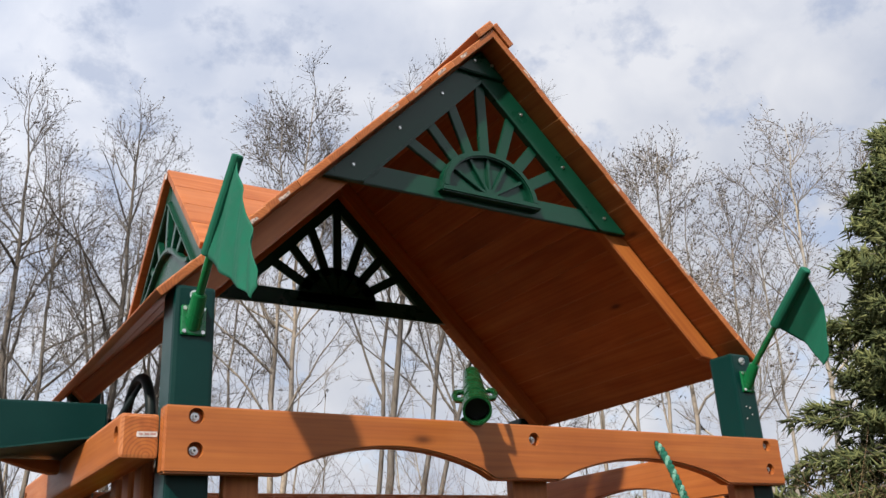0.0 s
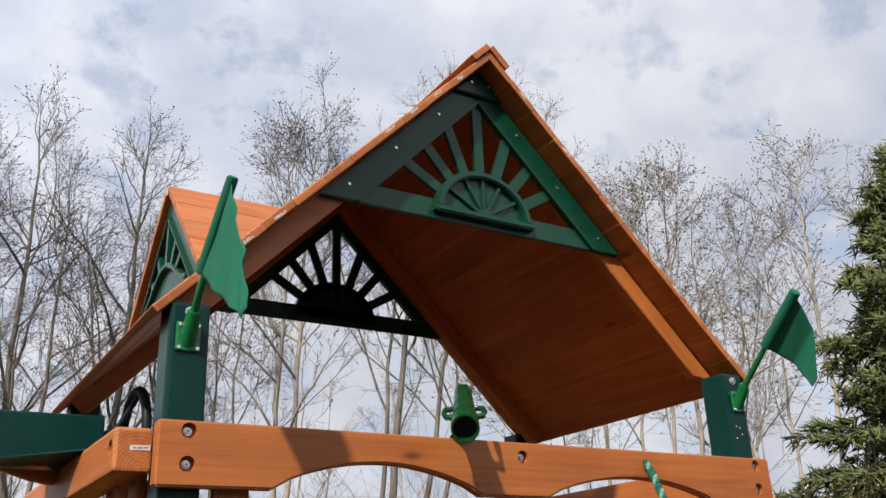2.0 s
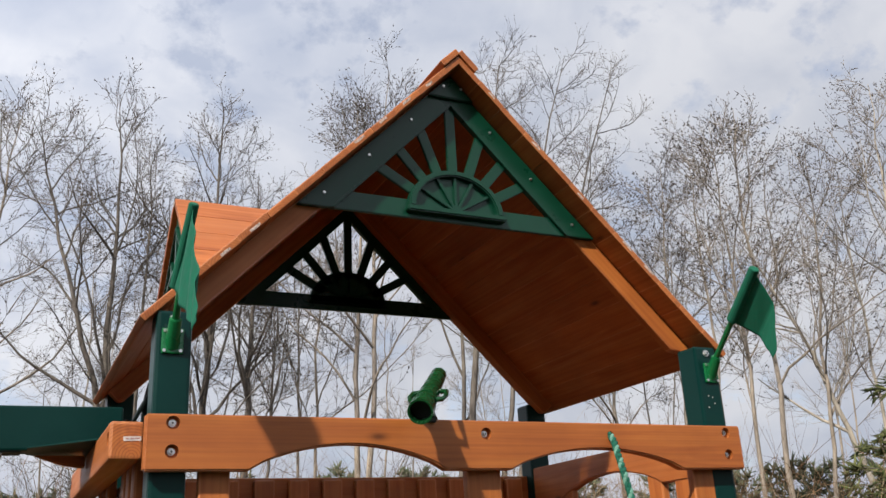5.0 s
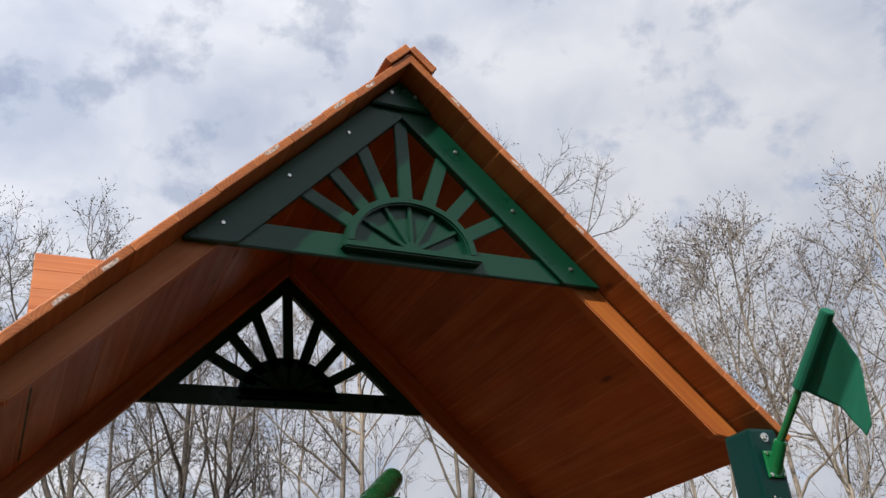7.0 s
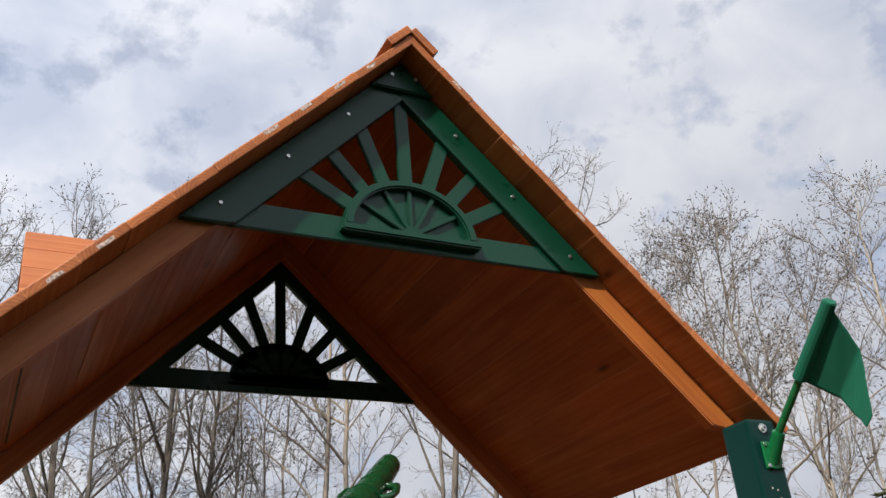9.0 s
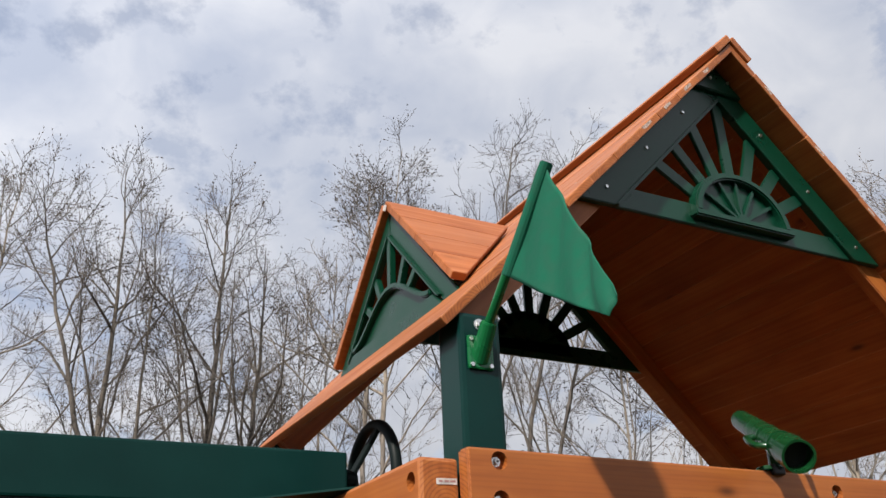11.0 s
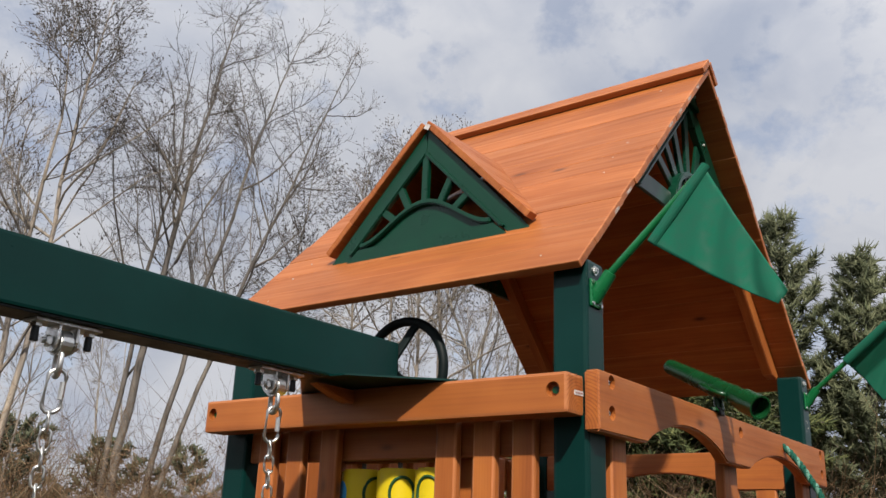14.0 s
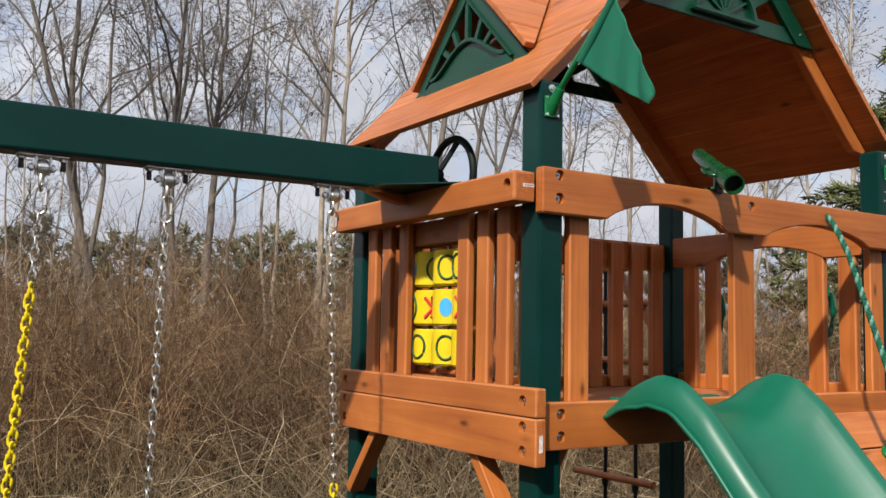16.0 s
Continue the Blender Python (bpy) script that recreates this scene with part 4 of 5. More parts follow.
for y in COLS:
    rod("spindle", (GX, y, 1.376), (GX, y, 1.812), 0.006, game, DARK_STEEL, 8)
SIGNS = {(0, 0): [("o", 75), ("b", -26)], (1, 0): [("o", 46), ("x", 190)], (2, 0): [("o", 11), ("x", 170)],
         (0, 1): [("x", 66), ("o", -30)], (1, 1): [("b", 44), ("x", -60)], (2, 1): [("x", 31), ("b", 150)],
         (0, 2): [("o", 9), ("x", 140)], (1, 2): [("o", 45), ("b", -60)], (2, 2): [("b", 150), ("o", 270)]}
for (i, j), marks in SIGNS.items():
    c = Vector((GX, COLS[i], ROWS3[j]))
    cyl = rod("cylinder", c - Vector((0, 0, 0.0585)), c + Vector((0, 0, 0.0585)), RC, game, YELLOW, 32, label="yellow plastic cylinder", bevel=0.006)
    smooth_by_angle(cyl)
    for kind, face in marks:
        if kind == "o":
            pts = [tuple(on_cylinder(c, face, math.sin(a) * 0.038, math.cos(a) * 0.030)) for a in [2 * math.pi * k / 28 for k in range(29)]]
            tubes("ring_mark", [(pts, [0.0042] * 29)], RING, cyl, 6, "dark green printed ring")
        elif kind == "x":
            for s in (-1, 1):
                pts = [tuple(on_cylinder(c, face, t * 0.034, s * t * 0.027)) for t in (-1, -0.5, 0, 0.5, 1)]
                tubes("cross_mark", [(pts, [0.0055] * 5)], RED, cyl, 6, "red printed cross")
        else:
            bm = bmesh.new()
            hoops = [[bm.verts.new(on_cylinder(c, face, math.sin(a) * 0.030 * f, math.cos(a) * 0.022 * f, 0.0008)) for a in [2 * math.pi * k / 20 for k in range(20)]] for f in (0.05, 0.35, 0.7, 1.0)]
            for ha, hb in zip(hoops, hoops[1:]):
                for k in range(20):
                    bm.faces.new((ha[k], ha[(k + 1) % 20], hb[(k + 1) % 20], hb[k]))
            bm.faces.new(hoops[0])
            part("disc_mark", bm, BLUE, cyl, "blue printed disc")

for ya in (0.350, 0.758):
    board("panel_upright", (0.063, ya, 1.300), (0.089, ya + 0.050, 1.880), "z", game, WOOD, 0.004)

# ---- slide ----
slide = thing("slide", (0.55, -0.6, 0), "green plastic wave slide fixed to the tower front", "slide")


def slide_line(s):
    """Height and y of the slide's rail tops and of its bed, at s from 0 (top) to 1 (foot)."""
    keys = [(0.00, 0.040, 1.296, 1.306), (0.03, -0.010, 1.326, 1.308), (0.06, -0.075, 1.382, 1.303), (0.10, -0.165, 1.417, 1.288), (0.14, -0.245, 1.405, 1.262),
            (0.20, -0.340, 1.330, 1.190), (0.28, -0.470, 1.185, 1.035), (0.42, -0.740, 0.905, 0.750), (0.60, -1.120, 0.690, 0.560), (0.75, -1.450, 0.480, 0.350), (0.90, -1.800, 0.300, 0.175), (1.0, -2.050, 0.270, 0.150)]
    for a, b in zip(keys, keys[1:]):
        if s <= b[0]:
            w = (s - a[0]) / (b[0] - a[0])
            w = w * w * (3 - 2 * w) * 0.35 + w * 0.65
            return [a[k] + (b[k] - a[k]) * w for k in (1, 2, 3)]
    return list(keys[-1][1:])


def skirt(s):
    """How far the rounded flank hangs below the rail's top."""
    return 0.014 + 0.070 * min(1.0, s / 0.09)


def slide_section(s, x0=0.238, x1=0.782):
    y, top, bed = slide_line(s)
    k = skirt(s)
    half = [(-0.010, -k), (-0.003, -0.56 * k), (0.012, -0.18 * k), (0.032, 0.0), (0.048, -0.05 * k)]
    pts = [(x0 + x, top + z) for x, z in half]
    for j in range(13):
        u = j / 12
        pts.append((x0 + 0.056 + (x1 - x0 - 0.112) * u, bed + max(0.0, top - 0.008 - bed) * abs(2 * u - 1) ** 2.6))
    pts += [(x1 - x, top + z) for x, z in half[::-1]]
    return y, pts


bm = bmesh.new()
rows = []
NS = 60
for i in range(NS + 1):
    y, pts = slide_section(i / NS)
    rows.append([bm.verts.new((x, y, z)) for x, z in pts])
for a, b in zip(rows, rows[1:]):
    for k in range(len(a) - 1):
        bm.faces.new((a[k], a[k + 1], b[k + 1], b[k]))
bmesh.ops.recalc_face_normals(bm, faces=bm.faces[:])
chute = part("chute", bm, SLIDE_GREEN, slide, "glossy green plastic chute", None, True)
sol = chute.modifiers.new("thickness", "SOLIDIFY")
sol.thickness, sol.offset = 0.006, -1.0
sub = chute.modifiers.new("round", "SUBSURF")
sub.levels = sub.render_levels = 1

for xe in (0.238 - 0.010, 0.782 + 0.010):
    edge = [(xe, slide_line(i / NS)[0], slide_line(i / NS)[1] - skirt(i / NS)) for i in range(NS + 1)]
    tubes("rolled_edge", [(edge, [0.0065] * (NS + 1))], SLIDE_GREEN, slide, 8)
part("top_flange", box_bm(0.430, 0.040, 0.014, 0.006), SLIDE_GREEN, slide, "", axes((0.510, 0.036, 1.3245 + 0.006), (1, 0, 0), (0, 1, 0)))

# ---- climbing wall and rope ----
wall = thing("climbing_wall", (1.3, -0.4, 0), "leaning cedar climbing wall with green holds", "climbing wall")
CA, CB = Vector((0, -0.006, 1.262)), Vector((0, -0.95, 0.02))
cdir = (CB - CA).normalized()
NW = 11
for k in range(NW):
    c = CA + cdir * ((CB - CA).length * (k + 0.5) / NW)
    part("wall_board", box_bm(0.640, (CB - CA).length / NW - 0.006, 0.024, 0.004), WOOD, wall, "", axes((1.285, c.y, c.z), (1, 0, 0), cdir))
for x in (1.00, 1.57):
    beam_between("wall_rail", (x, CA.y + 0.020, CA.z - 0.055), (x, CB.y + 0.03, 0.0), 0.034, 0.060, (1, 0, 0), wall)
for k, x in enumerate((1.42, 1.12, 1.48, 1.15, 1.40)):
    c = CA + cdir * (0.17 + 0.26 * k)
    bm = bmesh.new()
    bmesh.ops.create_icosphere(bm, subdivisions=3, radius=1.0)
    for v in bm.verts:
        w = 1 + 0.18 * noise.noise(v.co * 2.2 + Vector((k * 3.1, 0, 0)))
        v.co = Vector((v.co.x * 0.058 * w, v.co.y * 0.036 * w, max(-0.1, v.co.z) * 0.034 * w))
    mcl = axes((x, c.y, c.z), (1, 0, 0), cdir)
    if (mcl.to_3x3() @ Vector((0, 0, 1))).y > 0:
        mcl = axes((x, c.y, c.z), (-1, 0, 0), cdir)
    mcl.translation = Vector((x, c.y, c.z)) + (mcl.to_3x3() @ Vector((0, 0, 0.013)))
    part("hold", bm, BRIGHT_GREEN, wall, "green plastic climbing hold", mcl, True)

rope = thing("climbing_rope", (ROPE_HOLE[0], -0.05, 1.94), "green and white twisted rope through the front rail", "rope")
way = [Vector((1.254, 0.050, 1.930)), Vector((1.254, 0.0, 1.938)), Vector((1.249, -0.022, 1.918)), Vector((1.232, -0.060, 1.870)), Vector((1.216, -0.104, 1.800)),
       Vector((1.206, -0.165, 1.640)), Vector((1.200, -0.240, 1.430)), Vector((1.195, -0.330, 1.190)), Vector((1.19, -0.50, 0.80)), Vector((1.19, -0.72, 0.42))]
fine = []
for a, b in zip(way, way[1:]):
    for k in range(10):
        fine.append(a.lerp(b, k / 10))
fine.append(way[-1])
dist = 0.0
strands = [[], [], []]
prev = fine[0]
dense = []
for a, b in zip(fine, fine[1:]):
    steps = max(2, int((b - a).length / 0.0035))
    dense += [a.lerp(b, k / steps) for k in range(steps)]
for i in range(len(dense) - 1):
    p, q = dense[i], dense[i + 1]
    d = (q - p).normalized()
    x = d.cross(Vector((1, 0, 0))).normalized()
    y = d.cross(x)
    dist += (q - p).length
    for s in range(3):
        a = 2 * math.pi * (dist / 0.050 + s / 3)
        strands[s].append(tuple(p + (x * math.cos(a) + y * math.sin(a)) * 0.0048))
ROPE_MID = plastic("mid_green_rope", (0.005, 0.074, 0.047), 0.8, 0.2, 60.0, 0.4)
ROPE_PALE = plastic("pale_rope", (0.10, 0.23, 0.175), 0.8, 0.2, 60.0, 0.4)
for s, mat in enumerate((ROPE_MID, ROPE_MID, ROPE_PALE)):
    tubes("strand", [(strands[s], [0.0056] * len(strands[s]))], mat, rope, 7, "pale strand" if s == 2 else "")

# ---- rope ladder behind the deck, hand grips ----
ladder = thing("rope_ladder", (1.70, 1.5, 0.3), "rope ladder with orange wooden rungs behind the tower", "rope ladder")
for y in (1.372, 1.585):
    tubes("rope", [([(1.700, y, 1.90), (1.702, y, 1.5), (1.704, y, 0.9), (1.700, y, 0.30)], [0.010] * 4)], BLACK, ladder, 8)
for z in (1.67, 1.385, 1.09, 0.800, 0.51):
    rod("rung", (1.700, 1.245, z), (1.698, 1.815, z), 0.018, ladder, WOOD, 12, None, "orange wooden rung", 0.004)
    for y in (1.372, 1.585):
        rod("knot", (1.701, y, z - 0.050), (1.701, y, z - 0.016), 0.015, ladder, BLACK, 10, 0.019)
board("ladder_beam", (1.665, YB + 0.002, 1.835), (1.735, 1.95, 1.915), "y", tower, None, 0.006)
beam_between("brace", (1.700, YB + 0.03, 1.50), (1.700, 1.50, 1.830), 0.034, 0.060, (1, 0, 0), tower)
for yc in (0.845, 0.300):
    g = thing("hand_grip", (X1 - 0.02, yc, 1.62), "green plastic hand grip on a side picket", "hand grip", "hand grips")
    pts = [(X1 - 0.062, yc - 0.005, 1.700), (X1 - 0.030, yc - 0.005, 1.695), (X1 - 0.012, yc - 0.005, 1.62), (X1 - 0.030, yc - 0.005, 1.545), (X1 - 0.062, yc - 0.005, 1.540)]
    tubes("bow", [(pts, [0.012] * 5)], SLIDE_GREEN, g, 10)
    for z in (1.700, 1.540):
        part("foot", box_bm(0.006, 0.034, 0.040, 0.002), SLIDE_GREEN, g, "", axes((X1 - 0.061, yc - 0.005, z), (1, 0, 0), (0, 1, 0)))

# ---- land ----
def ground_height(x, y):
    r = math.hypot(x, y - 0.5)
    h = 0.10 * noise.noise(Vector((x * 0.3, y * 0.3, 0.0))) * min(1, max(0, (r - 2.5) / 4))
    return h + 0.25 * min(1, max(0, (r - 8) / 30)) * noise.noise(Vector((x * 0.05, y * 0.05, 3.0))) - 0.02


bm = bmesh.new()
radii = [0.0, 0.8, 1.6, 2.4, 3.2, 4, 5, 6, 7, 8, 9, 10, 12, 14, 16, 19, 22, 26, 32, 40, 55, 80, 130, 250, 600, 1500, 3500]
SPOKES = 72
prev = [bm.verts.new((0, 0.5, ground_height(0, 0.5)))]
for r in radii[1:]:
    ring = []
    for k in range(SPOKES):
        a = 2 * math.pi * k / SPOKES
        x, y = r * math.cos(a), 0.5 + r * math.sin(a)
        ring.append(bm.verts.new((x, y, ground_height(x, y))))
    for k in range(SPOKES):
        if len(prev) == 1:
            bm.faces.new((prev[0], ring[k], ring[(k + 1) % SPOKES]))
        else:
            bm.faces.new((prev[k], ring[k], ring[(k + 1) % SPOKES], prev[(k + 1) % SPOKES]))
    prev = ring
ground = part("ground", bm, EARTH, None, "", None, True)
tagged(ground, "brown earth with dry litter and thin grass", "ground", kind="structure")

bm = bmesh.new()
rows = []
for i in range(5):
    row = []
    for k in range(81):
        b = radians(-20 + k * 1.6)
        u = i / 4
        ridge = 62 + 46 * math.exp(-((math.degrees(b) - 66) / 17) ** 2) + 9 * noise.noise(Vector((k * 0.17, 2.0, 0)))  + 3 * noise.noise(Vector((k * 0.6, 5.0, 0)))
        d = 900 + 700 * u
        row.append(bm.verts.new((d * math.sin(b), d * math.cos(b), -12 + ridge * math.sin(math.pi / 2 * u))))
    rows.append(row)
for a, b in zip(rows, rows[1:]):
    for k in range(80):
        bm.faces.new((a[k], a[k + 1], b[k + 1], b[k]))
bmesh.ops.recalc_face_normals(bm, faces=bm.faces[:])
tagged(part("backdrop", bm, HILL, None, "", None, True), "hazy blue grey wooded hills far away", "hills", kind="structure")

EYE0 = Vector((-0.43, -1.67))


def at_bearing(b, d):
    """A place on the ground, d metres from where the walk begins, b degrees from north to east."""
    x, y = EYE0.x + d * math.sin(radians(b)), EYE0.y + d * math.cos(radians(b))
    return Vector((x, y, ground_height(x, y) - 0.03))


# ---- bare trees ----
def bend(rng, p, d, length, n, wander, up):
    """A wandering line of n steps from p towards d, turning a little upwards."""
    pts = [np.array(p, float)]
    d = np.array(d, float)
    step = length / n
    for _ in range(n):
        d = d + rng.normal(0, wander, 3) + np.array([0, 0, up])
        d /= np.linalg.norm(d)
        pts.append(pts[-1] + d * step)
    return pts


def side_way(rng, d, spread):
    """A way that leaves d by about spread radians to any side."""
    d = np.array(d, float)
    v = rng.normal(0, 1, 3)
    v -= d * (v @ d)
    v /= np.linalg.norm(v) + 1e-9
    w = d * math.cos(spread) + v * math.sin(spread)
    return w / np.linalg.norm(w)


def seeds(rng, tips, size, spread):
    """Small pointed buds round the twig ends."""
    n = len(tips)
    p, d = np.array([t[0] for t in tips]), np.array([t[1] for t in tips])
    d = d + rng.normal(0, spread, (n, 3))
    d /= np.linalg.norm(d, axis=1)[:, None]
    u = np.cross(d, rng.normal(0, 1, (n, 3)))
    u /= np.linalg.norm(u, axis=1)[:, None] + 1e-9
    v = np.cross(d, u)
    L = size * rng.uniform(0.6, 1.4, (n, 1))
    W = L * rng.uniform(0.11, 0.21, (n, 1))
    m = p + d * L * 0.4
    verts = np.stack([p, m + u * W, m - 0.5 * u * W + 0.87 * v * W, m - 0.5 * u * W - 0.87 * v * W, p + d * L], 1)
    tri = np.array([[0, 2, 1], [0, 3, 2], [0, 1, 3], [4, 1, 2], [4, 2, 3], [4, 3, 1]])
    return verts.reshape(-1, 3), (tri[None] + (np.arange(n) * 5)[:, None, None]).reshape(-1, 3)


def twig_arrays(rng, p, d, length, r):
    """Many short bent twigs at once: three-sided, drawn out to a point."""
    n = len(p)
    d = d / (np.linalg.norm(d, axis=1)[:, None] + 1e-9)
    d2 = d + rng.normal(0, 0.28, (n, 3)) + np.array([0, 0, 0.10])
    d2 /= np.linalg.norm(d2, axis=1)[:, None]
    mid = p + d * length[:, None] * 0.5
    tip = mid + d2 * length[:, None] * 0.5
    u = np.cross(d, rng.normal(0, 1, (n, 3)))
    u /= np.linalg.norm(u, axis=1)[:, None] + 1e-9
    v = np.cross(d, u)
    turn = [(1.0, 0.0), (-0.5, 0.866), (-0.5, -0.866)]
    low = [p + (u * a + v * b) * r for a, b in turn]
    high = [mid + (u * a + v * b) * r * 0.75 for a, b in turn]
    verts = np.stack(low + high + [tip], 1).reshape(-1, 3)
    k = (np.arange(n) * 7)[:, None, None]
    quads = (np.array([[0, 1, 4, 3], [1, 2, 5, 4], [2, 0, 3, 5]])[None] + k).reshape(-1, 4)
    tris = (np.array([[3, 4, 6], [4, 5, 6], [5, 3, 6]])[None] + k).reshape(-1, 3)
    return verts, quads, tris, mid, tip, d2


def along(rng, line, u):
    """The place and heading at a share u of a polyline."""
    n = len(line) - 1
    k = min(n - 1, int(u * n))
    d = line[k + 1] - line[k]
    return line[k] + d * (u * n - k), d / (np.linalg.norm(d) + 1e-9), k


def bare_tree(seed, d, stems, dense, material, twig_material, label, buds=1.0, low=0.38):
    """A leafless tree; each stem: bearing of its foot, bearing of its top, height, thickness."""
    rng = np.random.default_rng(seed)
    base = at_bearing(stems[0][0], d)
    tree = thing("tree", base, label, "tree", "bare trees behind the tower")
    thick, thin, tp, td, tl = [], [], [], [], []
    for b0, b1, h, r0 in stems:
        h -= 0.62
        foot, top = np.array(at_bearing(b0, d)), np.array(at_bearing(b1, d))
        n = 16
        line, w = [], np.zeros(3)
        sway, phase = rng.uniform(0.06, 0.16), rng.uniform(0, 6.28)
        for k in range(n + 1):
            u = k / n
            w = w + rng.normal(0, 0.035, 3) * np.array([1, 1, 0])
            p = foot + (top - foot) * u ** 1.25 + w + np.array([math.sin(phase + 5 * u), math.cos(phase + 4 * u), 0]) * sway * u
            line.append(np.array([p[0], p[1], foot[2] + h * u]))
        rs = [0.80 * r0 * (1 - u) ** 0.9 + 0.004 for u in [k / n for k in range(n + 1)]]
        thick.append((line, rs))
        for _ in range(int(1.8 * h * dense)):
            u = low + (0.985 - low) * rng.uniform() ** 0.80
            p, dd, k = along(rng, line, u)
            L1 = h * (1.03 - u) * rng.uniform(0.30, 0.58) + 0.40
            l1 = bend(rng, p, side_way(rng, dd, rng.uniform(0.45, 1.0)), L1, 8, 0.13, rng.uniform(0.0, 0.11))
            ra = max(0.0075, rs[k] * rng.uniform(0.34, 0.60))
            r1 = [ra * (1 - 0.82 * (q / 8)) + 0.0026 for q in range(9)]
            (thick if ra > 0.012 else thin).append((l1, r1))
            for _ in range(int(2 + L1 * 4.0)):
                u2 = rng.uniform(0.12, 1.0)
                p2, d2, _k = along(rng, l1, u2)
                L2 = L1 * (1.1 - u2) * rng.uniform(0.22, 0.46) + rng.uniform(0.16, 0.34)
                l2 = bend(rng, p2, side_way(rng, d2, rng.uniform(0.35, 0.95)), L2, 4, 0.17, rng.uniform(-0.03, 0.10))
                thin.append((l2, [0.0050, 0.0044, 0.0037, 0.0029, 0.0020]))
                for _ in range(int(2.4 + L2 * 11.0)):
                    p3, d3, _k = along(rng, l2, rng.uniform(0.1, 1.0))
                    tp.append(p3)
                    td.append(side_way(rng, d3, rng.uniform(0.3, 1.0)))
                    tl.append(rng.uniform(0.12, 0.36))
    tubes("trunk", thick, material, tree, 7, "trunk and limbs")
    v, q = tube_arrays(thin, 3)
    tv, tq, tt, mid, tip, head = twig_arrays(rng, np.array(tp), np.array(td), np.array(tl), 0.0034)
    # buds and catkins, thickest towards the top
    z = (tip[:, 2] - base.z) / max(h for _, _, h, _ in stems)
    keep = rng.uniform(0, 1, len(z)) < buds * np.clip(0.10 + 1.15 * z ** 2.2, 0, 1)
    at, way = tip[keep], head[keep]
    also = rng.uniform(0, 1, len(at)) < 0.75
    at = np.concatenate([at, (tip[keep] * 0.55 + mid[keep] * 0.45)[also]])
    way = np.concatenate([way, (head[keep] + rng.normal(0, 0.6, head[keep].shape))[also]])
    sv, st = seeds(rng, list(zip(at, way)), 0.038 + 0.014 * buds, 0.35)
    n1, n2 = len(v), len(v) + len(tv)
    mesh = mesh_from("crown", np.concatenate([v, tv, sv]), np.concatenate([q, tq + n1]), np.concatenate([tt + n1, st + n2]))
    mesh.materials.append(twig_material)
    mesh.materials.append(BUD)
    which = np.zeros(len(mesh.polygons), np.int32)
    which[-len(st):] = 1
    mesh.polygons.foreach_set("material_index", which)
    put_mesh("crown", mesh, twig_material, tree, None, "fine bare twigs with dark buds")
    return tree


GREY, DARKT, PALE = "bare grey-brown tree with budding twigs", "bare dark-barked tree with fine twigs", "bare pale-barked tree with fine twigs"
NEAR_TREES = [
    (1, 15.0, [(-5.5, -6.5, 9.6, 0.08), (-2.6, -0.6, 10.3, 0.08)], 0.95, BARK, TWIG_DARK, GREY, 0.9),
    (2, 15.0, [(8.6, -0.6, 10.0, 0.10), (7.4, 5.4, 10.6, 0.11), (7.0, 8.6, 9.4, 0.07)], 1.08, BARK_DARK, TWIG_DARK, DARKT, 0.9),
    (3, 15.0, [(12.2, 12.0, 10.5, 0.115), (14.0, 15.6, 9.3, 0.115), (13.2, 9.6, 8.6, 0.06), (15.6, 17.4, 8.2, 0.05)], 1.15, BARK_DARK, TWIG_DARK, DARKT, 0.8),
    (4, 15.6, [(18.4, 20.0, 9.4, 0.05), (18.0, 17.6, 9.0, 0.045)], 1.1, BARK, TWIG, GREY, 0.4),
    (5, 15.0, [(21.2, 22.4, 10.3, 0.085), (21.6, 24.1, 11.5, 0.080)], 1.15, BARK, TWIG_DARK, GREY, 1.3),
    (6, 15.0, [(28.0, 32.0, 11.7, 0.105), (27.4, 29.4, 10.4, 0.07), (28.8, 36.5, 11.5, 0.075), (29.3, 40.6, 10.9, 0.065)], 0.98, BARK_DARK, TWIG_DARK, DARKT, 0.55),
    (7, 16.0, [(37.6, 38.6, 8.9, 0.06), (41.0, 42.4, 9.3, 0.06)], 1.3, BARK, TWIG_DARK, GREY, 1.5),
    (8, 15.4, [(44.0, 44.6, 9.0, 0.055), (46.8, 48.5, 9.9, 0.075), (46.0, 46.6, 9.4, 0.06), (49.0, 51.2, 8.7, 0.055)], 1.15, BARK, TWIG, GREY, 1.3),
    (9, 15.5, [(55.0, 56.0, 9.8, 0.075), (54.2, 47.0, 7.4, 0.085), (52.6, 53.6, 8.3, 0.05)], 1.0, BARK_PALE, TWIG, PALE, 1.0),
    (10, 16.5, [(59.5, 60.3, 9.0, 0.06), (62.0, 63.5, 8.8, 0.06)], 0.9, BARK_PALE, TWIG, PALE, 0.8),
    (11, 15.6, [(3.4, 2.4, 5.6, 0.040), (5.6, 6.6, 6.0, 0.042), (9.8, 10.2, 5.4, 0.036)], 1.15, BARK, TWIG_DARK, GREY, 0.4, 0.10),
]
for row in NEAR_TREES:
    bare_tree(*row)
rngt = np.random.default_rng(77)
for k in range(7):
    bb = -5 + 9.0 * k + rngt.uniform(-1.5, 1.5)
    bare_tree(200 + k, rngt.uniform(20, 27), [(bb, bb + rngt.uniform(-2, 2), rngt.uniform(8.0, 10.5), 0.045), (bb + 1.2, bb + rngt.uniform(0, 4), rngt.uniform(7.0, 9.5), 0.04)], 0.42,
              (BARK, BARK_PALE, BARK_DARK)[k % 3], TWIG, (GREY, PALE, DARKT)[k % 3], 0.4)


